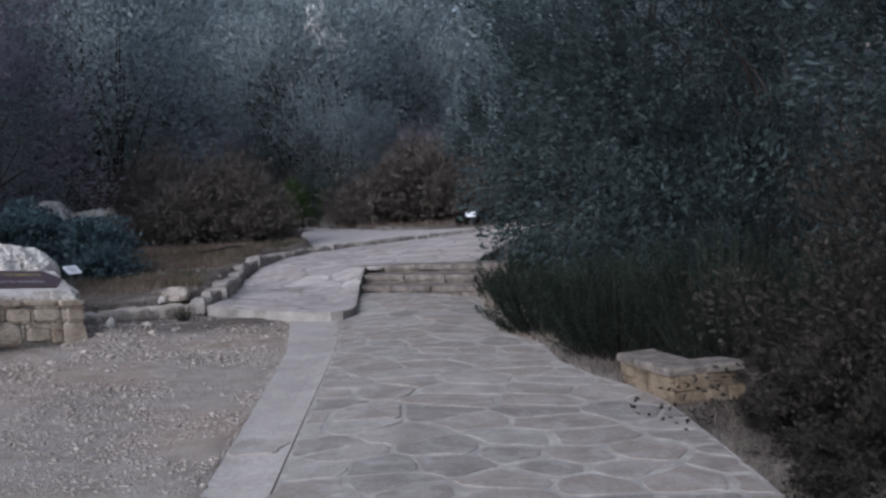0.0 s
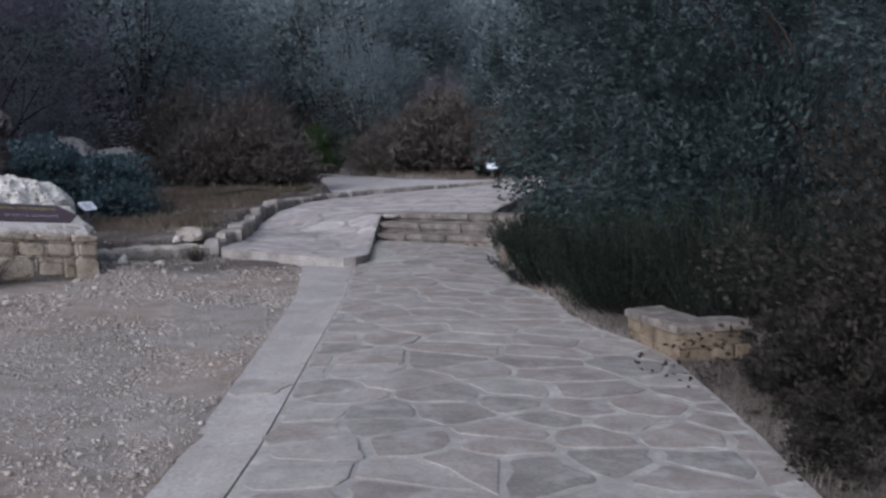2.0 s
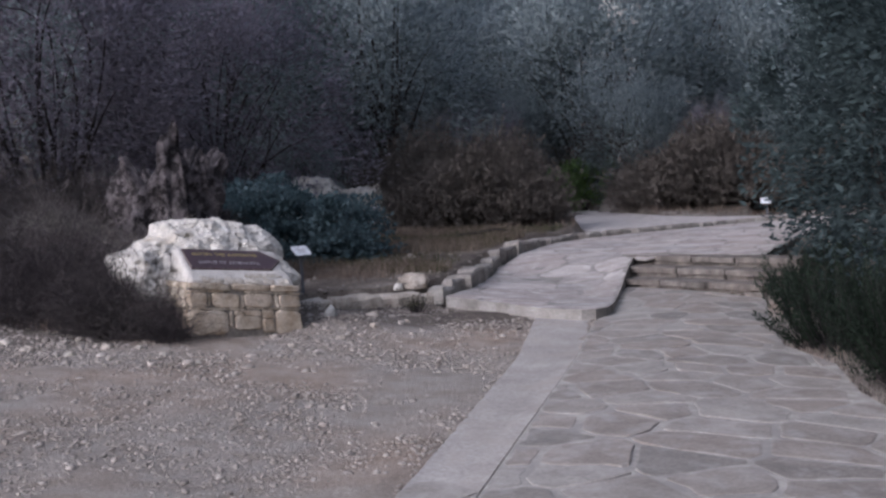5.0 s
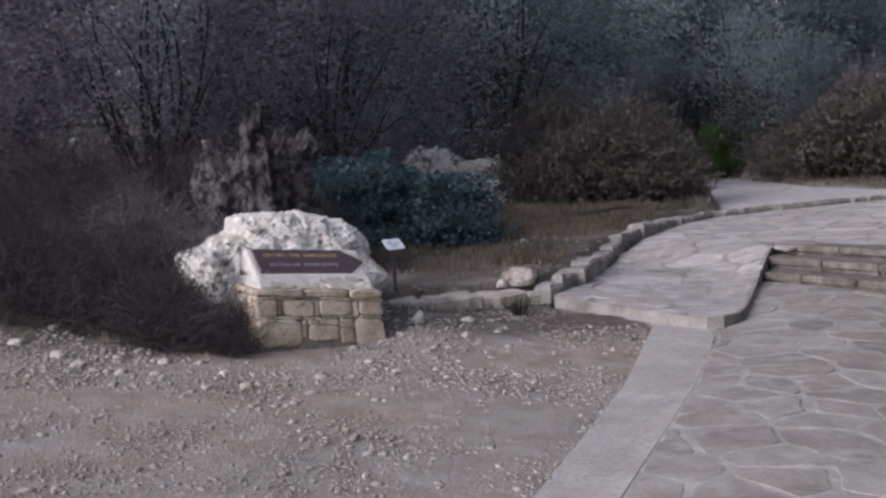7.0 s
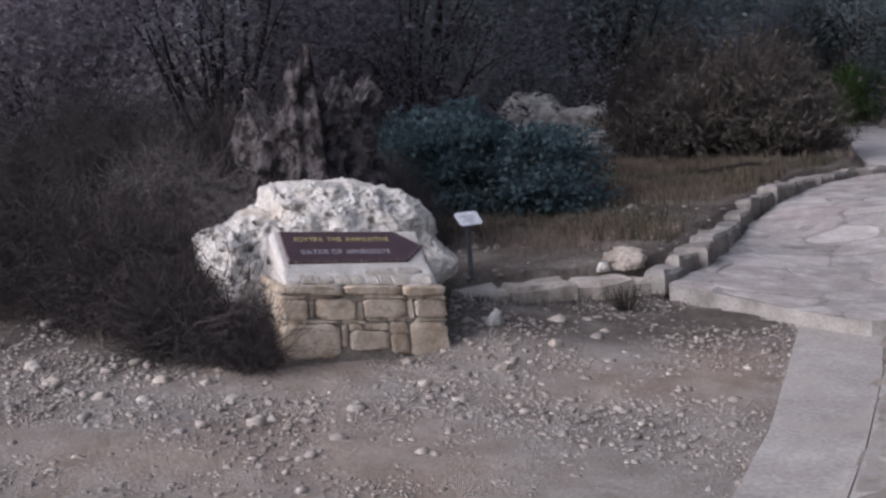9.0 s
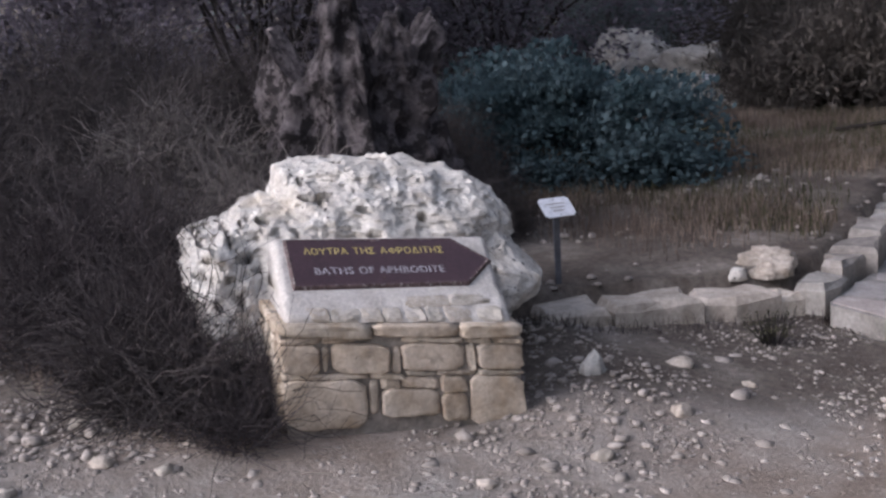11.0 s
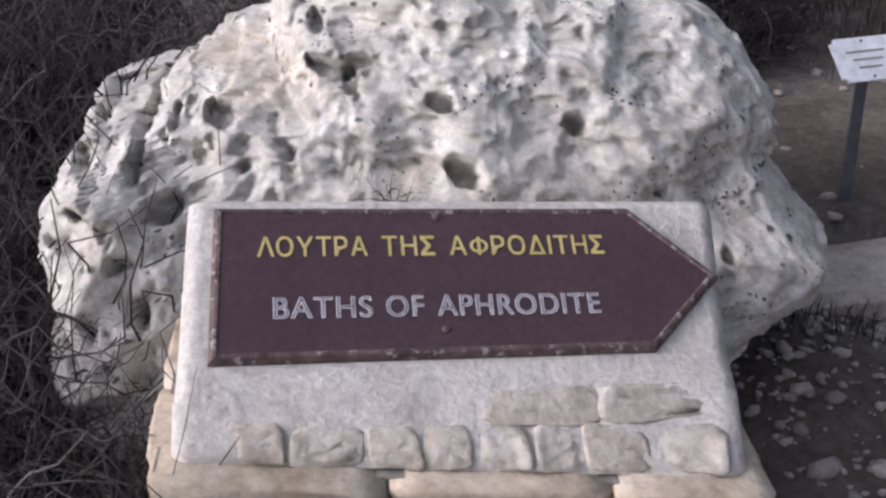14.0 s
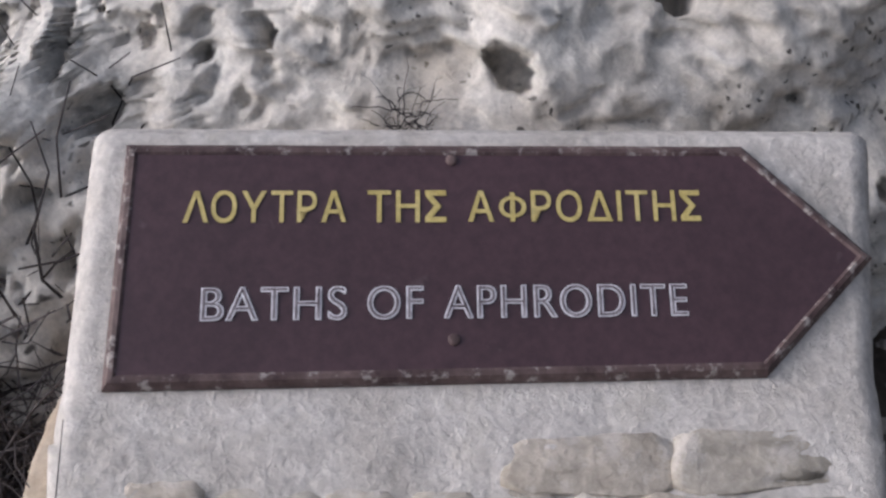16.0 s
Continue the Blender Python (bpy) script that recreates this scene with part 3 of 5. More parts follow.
def make_side_wall():
    rng = np.random.default_rng(21)
    th = thing("corner_wall", (1.2, 8.2, -0.36), "low angled buff stone wall beside the footpath", "wall")
    inv = Matrix.Translation(-th.location)
    legs = [((0.97, 8.86), (1.21, 8.06)), ((1.21, 8.06), (1.68, 8.2))]
    for (a, b) in legs:
        a, b = np.array(a), np.array(b)
        d = (b - a) / np.linalg.norm(b - a)
        n = np.array([-d[1], d[0]])
        L = np.linalg.norm(b - a)
        z = -0.45
        for h, last in ((0.17, False), (0.085, False), (0.05, True)):
            s = 0.0
            while s < L - 0.02:
                e = min(L, s + (rng.uniform(0.3, 0.5) if h > 0.1 else rng.uniform(0.16, 0.4)))
                if L - e < 0.1:
                    e = L
                o = 0.02 if last else 0.0
                p, q = a + d * (s + 0.006), a + d * (e - 0.006)
                ob = block("wall_stone", [p - n * o, q - n * o, q + n * (0.24 + o), p + n * (0.24 + o)], z, z + h, M_SIDEWALL if not last else M_STEP, th, rng, 0.011, bev=0.012)
                ob.data.transform(inv)
                s = e
            z += h + 0.006
    return th


make_side_wall()

# ---- the pedestal with the plate; a runs along its face, v back, w up ----
OR = np.array([-3.83, 10.74, 0.05])
UA, VA, WA = np.array([0.66, 0.751, -0.125]), np.array([-0.751, 0.66, 0.0]), np.array([0.0, 0.0, 1.0])


UP = np.array([0.5857, 0.8167, -0.111])


def spots_np(p, twist=True):
    """The cap is turned a little against the masonry below it."""
    p = np.asarray(p, float)
    k = np.clip((p[:, 2:3] - 0.335) / 0.1, 0, 1) * (1.0 if twist else 0.0)
    return OR + p[:, :1] * (UA + (UP - UA) * k) + p[:, 1:2] * VA + p[:, 2:3] * WA + k * np.array([-0.007, 0.006, -0.009])


def spot(a, v, w):
    return spots_np([(a, v, w)])[0]


pedestal = thing("sign_pedestal", tuple(OR), "buff rubble stone pedestal with a white cement cap", "pedestal")


def local(me, th):
    me.transform(Matrix.Translation(-th.location))
    return me


def face_stone(a0, a1, w0, w1, rng, mat, flip=False, depth=0.1, proud=0.012, name="stone", v0=0.0, rough=1.0, front=None):
    """A stone in a rubble face: an uneven rounded outline, domed a little outwards."""
    ca, cw, ra, rw = (a0 + a1) / 2, (w0 + w1) / 2, (a1 - a0) / 2, (w1 - w0) / 2
    n = 20
    ring = []
    for i in range(n):
        t = 2 * math.pi * i / n
        c, s = math.cos(t), math.sin(t)
        p = 11.0
        k = (abs(c) ** p + abs(s) ** p) ** (-1 / p)
        ring.append((c * k * (1 + rng.normal() * 0.015 * rough), s * k * (1 + rng.normal() * 0.035 * rough)))
    ring = np.array(ring)
    cut = min(0.006 / min(ra, rw), 0.3)
    skew = rng.uniform(-1, 1, 4) * 0.005 * rough
    tilt = rng.normal() * 0.004
    V = []
    for k, out in ((1.0, depth), (1.0, -proud * 0.35), (1 - cut * 0.45, -proud * 0.85), (1 - cut, -proud)):
        for x, y in ring:
            V.append((ca + x * ra * k + skew[0] * y + skew[1] * x * y, v0 + out + (tilt * x + rng.normal() * 0.0013 if out < 0 else 0), cw + y * rw * k + skew[2] * x * 0.7 + skew[3] * x * y * 0.7))
    for k in (0.62, 0.3):
        for x, y in ring:
            V.append((ca + x * ra * k, v0 - proud - 0.001 + rng.normal() * 0.0016 * rough, cw + y * rw * k))
    V.append((ca, v0 - proud - 0.001, cw))
    V = np.array(V)
    if front is not None:
        V[:, 1] += front(V[:, 2])
    if flip:
        V = np.stack([-0.45 + V[:, 1], 0.02 - V[:, 0], V[:, 2]], 1)
    F = []
    for r in range(5):
        for i in range(n):
            j = (i + 1) % n
            F.append((r * n + i, r * n + j, (r + 1) * n + j, (r + 1) * n + i))
    F += [(5 * n + i, 5 * n + (i + 1) % n, 6 * n) for i in range(n)]
    me = mesh(name, spots_np(V), F, mat, False)
    bm = bmesh.new()
    bm.from_mesh(me)
    bmesh.ops.recalc_face_normals(bm, faces=bm.faces)
    bm.to_mesh(me)
    bm.free()
    me.polygons.foreach_set("use_smooth", [True] * len(me.polygons))
    return me


def make_pedestal():
    rng = np.random.default_rng(31)
    # core of mortar
    V = [(a, v, w) for w in (-0.2, 0.333) for v in (0.006, 0.75) for a in (-0.444, 0.462)]
    F = [(0, 1, 3, 2), (4, 6, 7, 5), (0, 4, 5, 1), (2, 3, 7, 6), (0, 2, 6, 4), (1, 5, 7, 3)]
    part("core", local(mesh("core", spots_np(V), F, M_JOINT), pedestal), pedestal, "dark earthy mortar between the stones")
    A = lambda s: -0.452 + 0.926 * s
    front = [(0, .37, .287, .337), (.375, .725, .29, .335), (.732, 1.0, .285, .338),
             (.0, .16, .262, .282), (.17, .30, .268, .284), (.49, .74, .268, .286), (.75, .86, .264, .281), (.87, 1.0, .262, .281),
             (0, .155, .15, .258), (.165, .188, .16, .245), (.2, .435, .152, .262), (.445, .478, .15, .25), (.487, .745, .16, .262), (.757, .79, .155, .255), (.8, 1.0, .16, .258),
             (.0, .34, .13, .146), (.35, .49, .128, .148), (.5, .62, .138, .155), (.63, .79, .142, .156), (.8, 1.0, .138, .155),
             (0, .33, -.06, .126), (.342, .378, .0, .12), (.39, .47, .09, .124), (.39, .63, -.02, .086), (.48, .63, .092, .13), (.64, .75, .07, .134), (.64, .752, -.04, .064), (.762, 1.0, -.06, .134)]
    for s0, s1, w0, w1 in front:
        big = (s1 - s0) * (w1 - w0) > 0.008
        cap = w0 > 0.284
        part("stone", local(face_stone(A(s0) + .001, A(s1) - .001, w0 - .001, w1 + .001, rng, M_WALL, depth=0.14 if cap else 0.08, proud=(0.022 if cap else (0.013 if big else 0.006)) + rng.uniform(-0.003, 0.003), v0=-0.004), pedestal), pedestal)
    w = 0.0
    for w0, w1 in ((-.06, .126), (.134, .2), (.206, .28), (.287, .335)):
        s = -0.66
        while s < -0.03:
            e = min(s + rng.uniform(0.12, 0.27), -0.02)
            part("stone", local(face_stone(s + .004, e - .004, w0, w1, rng, M_WALL, flip=True, proud=0.012), pedestal), pedestal)
            # the far side, seen edge-on
            m = face_stone(s + .004, e - .004, w0, w1, rng, M_WALL, flip=True, proud=0.012)
            co = np.empty(len(m.vertices) * 3, np.float32)
            m.vertices.foreach_get("co", co)
            co = co.reshape(-1, 3)
            a = (co - OR) @ np.linalg.inv(np.stack([UA, VA, WA]))
            a[:, 0] = 0.018 - a[:, 0]
            m.vertices.foreach_set("co", spots_np(a).astype(np.float32).ravel())
            m.flip_normals()
            m.update()
            part("stone", local(m, pedestal), pedestal)
            s = e
    # the cement cap
    prof = np.array([(0.022, 0.338), (0.026, 0.352), (0.045, 0.375), (0.08, 0.405), (0.112, 0.432), (0.14, 0.4440), (0.158, 0.4485), (0.385, 0.5985), (0.402, 0.606), (0.425, 0.60), (0.45, 0.57), (0.5, 0.45), (0.5, 0.338)])
    seg = np.r_[0, np.cumsum(np.linalg.norm(np.diff(prof, axis=0), axis=1))]
    ss = np.linspace(0, seg[-1], 90)
    pv, pw = np.interp(ss, seg, prof[:, 0]), np.interp(ss, seg, prof[:, 1])
    na = 130
    V = []
    for i in range(na):
        k = i / (na - 1)
        for j in range(90):
            hh = (pw[j] - 0.338) / 0.27
            a0 = -0.42 + 0.015 * hh
            a1 = 0.442 + 0.052 * hh
            a = a0 + (a1 - a0) * k
            edge = max(0, 1 - min(k, 1 - k) / 0.03)
            v = pv[j] + edge * edge * 0.016
            w = pw[j] - edge * edge * 0.016 * (hh > 0.3)
            nn = noise.fractal(Vector((a, v, w)) * 11, 0.7, 2.1, 5)
            front_face = 1.0 if ss[j] < 0.125 else (0.5 if ss[j] < 0.15 else 0.12)
            v -= nn * 0.002 * front_face
            w += nn * 0.004 * front_face
            V.append((a, v, w))
    V = np.array(V)
    idx = np.arange(na * 90).reshape(na, 90)
    F = np.stack([idx[:-1, :-1], idx[1:, :-1], idx[1:, 1:], idx[:-1, 1:]], -1).reshape(-1, 4).tolist()
    F.append(idx[0, :].tolist())
    F.append(idx[-1, ::-1].tolist())
    part("cement_cap", local(mesh("cement_cap", spots_np(V), F, M_PLASTER, True), pedestal), pedestal, "sloping white cement cap with worn edges")
    # stones that show through the front of the cap
    fv = lambda w: np.interp(w, prof[:6, 1], prof[:6, 0])
    shows = [(-.335, -.262, .342, .392), (-.25, -.145, .342, .388), (-.132, -.062, .342, .386), (-.054, .014, .342, .388), (.022, .106, .342, .391), (.113, .188, .342, .387), (.194, .29, .342, .387), (.298, .41, .342, .388), (.05, .225, .393, .425), (.23, .415, .393, .426)]
    for a0, a1, w0, w1 in shows:
        j = rng.uniform(-0.004, 0.006, 4)
        me = face_stone(a0 - 0.003 + j[0], a1 + 0.002 + j[1], w0 - 0.001 + j[2] * 0.6, w1 + j[3], rng, M_CAPSTONE, depth=0.02, proud=0.0018, rough=1.0, front=lambda w: fv(w) - 0.0015)
        part("cap_stone", local(me, pedestal), pedestal, "greyish stone showing through the cement")


make_pedestal()

# ---- the arrow plate ----
PX, PA, PQ = np.array([-3.9499, 10.8451, 0.5014]), np.array([0.5857, 0.8167, -0.1111]), np.array([-0.6325, 0.5559, 0.5558])
PN = np.cross(PA, PQ) / np.linalg.norm(np.cross(PA, PQ))


def on_plate(a, q, up=0.0):
    return PX + PA * a + PQ * q + PN * (up - 0.012)


def letter(ch):
    """One capital letter as flat triangles."""
    if ch == "Σ":
        w, h, t = 0.5, 0.73, 0.11
        c = [(0, h - t), (w, h - t), (w, h), (0, h), (0, 0), (w, 0), (w, t), (0, t), (0, h - t), (0.15, h - t), (0.38, h / 2), (0.23, h / 2), (0.23, h / 2), (0.38, h / 2), (0.15, t), (0, t)]
        f = [(0, 1, 2, 3), (4, 5, 6, 7), (11, 10, 9, 8), (15, 14, 13, 12)]
        return np.array([(x, y, 0.0) for x, y in c]), f
    if ch == "Φ":
        o, fo = letter("O")
        o = (o - o.mean(0)) * (0.92, 0.72, 1) + o.mean(0)
        i, fi = letter("I")
        i = i + ((o[:, 0].max() + o[:, 0].min()) / 2 - (i[:, 0].max() + i[:, 0].min()) / 2, 0, 0.01)
        return np.vstack([o, i]), fo + [tuple(k + len(o) for k in t) for t in fi]
    cu = bpy.data.curves.new("lettering", "FONT")
    cu.body = ch
    cu.size = 1.0
    cu.fill_mode = "FRONT"
    ob = new("lettering", cu)
    me = bpy.data.meshes.new_from_object(ob.evaluated_get(bpy.context.evaluated_depsgraph_get()))
    bpy.data.objects.remove(ob)
    return np.array([v.co[:] for v in me.vertices]), [tuple(p.vertices) for p in me.polygons]


def spelled(word):
    V, F, x, n = [], [], 0.0, 0
    for ch in word:
        co, tri = letter(ch)
        V.append(co + (x - co[:, 0].min(), 0, 0))
        F += [tuple(k + n for k in t) for t in tri]
        n += len(co)
        x += co[:, 0].max() - co[:, 0].min() + (0.09 if ch in "ΛA" else 0.15)
    return np.vstack(V), F


def make_plate():
    th = thing("arrow_sign", tuple((on_plate(0, 0.13))), "dark brown arrow plate with yellow and white lettering on cement", "sign")
    out = [(-0.364, 0.0), (0.338, 0.004), (0.472, 0.137), (0.333, 0.272), (-0.358, 0.272)]
    bm = bmesh.new()

    def ring(scale, up):
        c = np.array([0.05, 0.136])
        r = []
        n = len(out)
        for i in range(n):
            p0, p1, p2 = (np.array(out[(i + k) % n]) for k in (-1, 0, 1))
            n1 = np.array([-(p1 - p0)[1], (p1 - p0)[0]]) / np.linalg.norm(p1 - p0)
            n2 = np.array([-(p2 - p1)[1], (p2 - p1)[0]]) / np.linalg.norm(p2 - p1)
            b = n1 + n2
            b = b / (b @ n1)
            p = p1 + b * scale
            r.append(p)
        return r, up
    # rim: raised edge, as a loft of rings
    rings = [ring(-0.002, -0.006), ring(0.0, 0.004), ring(0.006, 0.011), ring(0.011, 0.012), ring(0.014, 0.010)]
    vs = [[bm.verts.new((on_plate(p[0], p[1], up))) for p in r] for r, up in rings]
    for a, b in zip(vs, vs[1:]):
        for i in range(5):
            j = (i + 1) % 5
            bm.faces.new((a[i], a[j], b[j], b[i]))
    part("rim", local(bm_mesh("rim", bm, M_RIM), th), th, "worn, scuffed brown edge")
    bm = bmesh.new()
    r, _ = ring(0.0125, 0)
    top = [bm.verts.new((on_plate(p[0], p[1], 0.0098))) for p in r]
    bot = [bm.verts.new((on_plate(p[0], p[1], 0.002))) for p in r]
    bm.faces.new(top)
    bm.faces.new(bot[::-1])
    for i in range(5):
        j = (i + 1) % 5
        bm.faces.new((bot[i], bot[j], top[j], top[i]))
    part("panel", local(bm_mesh("panel", bm, M_PLATE), th), th, "dark brown painted panel")
    for q in (0.252, 0.047):
        bm = bmesh.new()
        n = 14
        V = []
        for rad, up in ((0.0065, 0.009), (0.0065, 0.0118), (0.005, 0.013)):
            V.append([bm.verts.new((on_plate(-0.002 + rad * math.cos(2 * math.pi * i / n), q + rad * math.sin(2 * math.pi * i / n), up))) for i in range(n)])
        for a, b in zip(V, V[1:]):
            for i in range(n):
                bm.faces.new((a[i], a[(i + 1) % n], b[(i + 1) % n], b[i]))
        bm.faces.new(V[-1])
        part("screw", local(bm_mesh("screw", bm, M_RIM, True), th), th)
    lines = [("ΛΟΥΤΡΑ", -0.291, -0.118, 0.179, M_YELLOW), ("ΤΗΣ", -0.094, -0.009, 0.179, M_YELLOW), ("ΑΦΡΟΔΙΤΗΣ", 0.016, 0.276, 0.179, M_YELLOW),
             ("BATHS", -0.267, -0.116, 0.070, M_WHITE), ("OF", -0.093, -0.035, 0.070, M_WHITE), ("APHRODITE", -0.012, 0.253, 0.070, M_WHITE)]
    groups = {}
    for words, a0, a1, q0, mat in lines:
        for off, up, m2 in ((0.0, 0.0112, mat), (-0.02, 0.0121, M_GROOVE)):
            if off < 0 and mat is M_YELLOW:
                continue
            if mat is M_YELLOW:
                co, tris = spelled(words)
            else:
                cu = bpy.data.curves.new("lettering", "FONT")
                cu.body = words
                cu.size = 1.0
                cu.offset = off
                cu.space_character = 1.1
                cu.fill_mode = "FRONT"
                ob = new("lettering", cu)
                me = bpy.data.meshes.new_from_object(ob.evaluated_get(bpy.context.evaluated_depsgraph_get()))
                bpy.data.objects.remove(ob)
                co = np.array([v.co[:] for v in me.vertices])
                tris = [tuple(p.vertices) for p in me.polygons]
            if off >= 0:
                x0, x1, y0, y1 = co[:, 0].min(), co[:, 0].max(), co[:, 1].min(), co[:, 1].max()
                box = (x0, x1, y0, y1)
            x0, x1, y0, y1 = box
            a = a0 + (co[:, 0] - x0) / (x1 - x0) * (a1 - a0)
            q = q0 + (co[:, 1] - y0) / (y1 - y0) * 0.0365
            bold = 0.0005 if mat is M_YELLOW else 0.0009
            V, F = [], []
            for k, (da, dq) in enumerate(((0, 0), (bold, 0.0004), (-bold, 0.0004), (bold, -0.0004), (-bold, -0.0004)) if off >= 0 else ((0, 0),)):
                F += [tuple(i + len(V) * len(co) for i in t) for t in tris]
                V.append(PX + (a + da)[:, None] * PA + (q + dq)[:, None] * PQ + PN * ((up + 0.00012 * k - 0.012) + (co[:, 2] * 0.01 if mat is M_YELLOW else 0 * co[:, 2]))[:, None])
            part("lettering" if off >= 0 else "groove", local(mesh("lettering", np.vstack(V), F, m2), th), th, ("yellow capital letters" if mat is M_YELLOW else "worn white capital letters") if off >= 0 else "")


make_plate()


# ---- boulders ----
def rock(name, at, size, seed, mat, detail=5, rough=0.16, pits=0, pit_size=(0.02, 0.05), flat=0.35, turn=0.0):
    """An irregular boulder that stands with its foot at the origin."""
    rng = np.random.default_rng(seed)
    bm = bmesh.new()
    bmesh.ops.create_icosphere(bm, subdivisions=detail, radius=1.0)
    co = np.array([v.co[:] for v in bm.verts])
    planes = rng.normal(size=(9, 3))
    planes /= np.linalg.norm(planes, axis=1)[:, None]
    lim = rng.uniform(0.62, 0.9, 9)
    k = np.ones(len(co))
    for p, l in zip(planes, lim):
        d = co @ p
        k = np.minimum(k, np.where(d > l, l / np.maximum(d, 1e-6), 1))
    co = co * k[:, None]
    off = seed * 7.3
    n = np.array([noise.fractal(Vector((c[0] + off, c[1], c[2])) * 1.7, 0.8, 2.1, 6) for c in co])
    co = co * (1 + rough * n)[:, None]
    if pits:
        ps = rng.normal(size=(pits, 3))
        ps /= np.linalg.norm(ps, axis=1)[:, None]
        for p in ps:
            r = rng.uniform(*pit_size)
            d = np.linalg.norm(co / np.linalg.norm(co, axis=1)[:, None] - p, axis=1)
            m = d < r
            co[m] *= (1 - 0.7 * r * np.sqrt(1 - (d[m] / r) ** 2))[:, None]
    co[:, 2] = np.where(co[:, 2] < -flat, -flat + (co[:, 2] + flat) * 0.2, co[:, 2]) + flat
    co *= np.array(size) / 2 * np.array([1, 1, 2 / (1 + flat)])
    for v, c in zip(bm.verts, co):
        v.co = c
    ob = new(name, bm_mesh(name, bm, mat, detail > 2))
    ob.matrix_basis = pose(*at, 0, 0, turn)
    return ob


def make_boulder():
    """The big pitted boulder behind the pedestal."""
    bm = bmesh.new()
    bmesh.ops.create_icosphere(bm, subdivisions=8, radius=1.0)
    d = np.array([v.co[:] for v in bm.verts])
    C = np.array([0.05, 0.90, 0.35])
    outline = [(-0.66, 0.04), (-0.72, 0.18), (-0.745, 0.32), (-0.73, 0.46), (-0.69, 0.51), (-0.54, 0.57), (-0.45, 0.66), (-0.31, 0.69), (-0.26, 0.815), (-0.11, 0.868), (0.1, 0.885), (0.23, 0.885), (0.265, 0.91), (0.31, 0.872), (0.45, 0.885), (0.476, 0.845), (0.585, 0.858), (0.725, 0.78), (0.79, 0.62), (0.855, 0.5), (0.91, 0.42), (0.885, 0.35), (0.79, 0.30), (0.62, 0.2), (0.5, -0.10), (0, -0.2), (-0.75, -0.15)]
    o = np.array(outline) - C[[0, 2]]
    th = np.arctan2(o[:, 1], o[:, 0])
    rr = np.linalg.norm(o, axis=1)
    order = np.argsort(th)
    th, rr = th[order], rr[order]
    th = np.r_[th - 2 * math.pi, th, th + 2 * math.pi]
    rr = np.r_[rr, rr, rr]
    ang = np.arctan2(d[:, 2], d[:, 0])
    R = np.interp(ang, th, rr) * (0.985 - 0.03 * np.clip(np.sin(ang), 0, 1)) * (1 - 0.04 * (np.cos(ang) > 0) * (np.sin(ang) < 0.3))
    depth = np.abs(d[:, 1])
    k = (1 - depth ** 3.2) ** (1 / 3.2)
    a = np.cos(ang) * R * k
    w = np.sin(ang) * R * k
    D = np.where(d[:, 1] < 0, 0.42, 0.5)
    v = np.sign(d[:, 1]) * D * depth ** 0.8
    v = v + 0.6 * w
    P = np.stack([a, v, w], 1) + C
    # the lower left shoulder stands nearer
    P[:, 1] -= 0.12 * np.clip((-0.42 - P[:, 0]) / 0.2, 0, 1) * np.clip((0.75 - P[:, 2]) / 0.2, 0, 1) * (d[:, 1] < 0.3)
    # surface direction, roughly
    N = d * np.where(d[:, 1:2] < 0.2, np.array([[0.55, 1.6, 0.8]]), 1.0)
    N /= np.linalg.norm(N, axis=1)[:, None]
    big = np.array([noise.fractal(Vector(p) * 3.2, 0.9, 2.2, 3) for p in P])
    rid = np.array([noise.ridged_multi_fractal(Vector(p) * 7.0, 0.9, 2.1, 4, 1.0, 2.0) for p in P])
    fine = np.array([noise.fractal(Vector(p) * 28.0, 0.7, 2.1, 3) for p in P])
    left = np.clip((0.0 - P[:, 0]) / 0.4, 0, 1)
    warp = np.array([noise.noise_vector(Vector(p) * 5.0) for p in P]) * 0.05
    dish = np.array([noise.voronoi(Vector(p) * 5.2)[0][0] for p in P + warp])
    small_dish = np.array([noise.voronoi(Vector(p) * 13.0)[0][0] for p in P + warp * 0.6])
    chip = np.array([noise.voronoi(Vector(p) * 31.0)[0][0] for p in P])
    ledge = np.array([noise.fractal(Vector((p[0], p[1], p[2] * 1.9)) * 3.4 + Vector((2, 5, 1)), 0.8, 2.1, 4) for p in P]) * 3.2
    step = np.floor(ledge) + np.clip((ledge - np.floor(ledge) - 0.62) / 0.38, 0, 1)
    disp = 0.05 * (dish - 0.42) + (0.012 + 0.024 * left) * (small_dish - 0.4) + 0.010 * (chip - 0.4) + 0.014 * step + 0.022 * big + 0.0015 * fine - 0.004 * (rid - 1.0)
    disp = disp - np.percentile(disp, 72)
    disp = np.where(d[:, 1] < 0.5, disp, disp * 0.5)
    side = np.sqrt(np.clip(1 - np.abs(d[:, 1]) * 1.6, 0, 1))
    disp = disp * (1 - 0.45 * side)
    P = P + N * disp[:, None]
    rng = np.random.default_rng(44)
    pits = [(-.194, .767, .015, .015), (-.174, .708, .043, .014), (-.132, .7, .016, .027), (.035, .679, .026, .015), (-.313, .722, .02, .017), (-.386, .61, .028, .014), (.068, .574, .032, .028), (.457, .537, .013, .012), (.58, .436, .012, .012), (-.058, .885, .023, .009), (-.016, .86, .038, .01), (.056, .875, .028, .01), (.194, .866, .036, .009), (.293, .652, .022, .02), (-.54, .59, .009, .012), (-.472, .586, .009, .008), (-.536, .543, .011, .032), (-.488, .478, .032, .023), (-.654, .517, .012, .01), (-.34, .544, .011, .009), (-.572, .401, .016, .013), (-.639, .469, .017, .013), (.137, .905, .028, .014), (-.252, .572, .011, .011), (-.111, .723, .025, .01)]
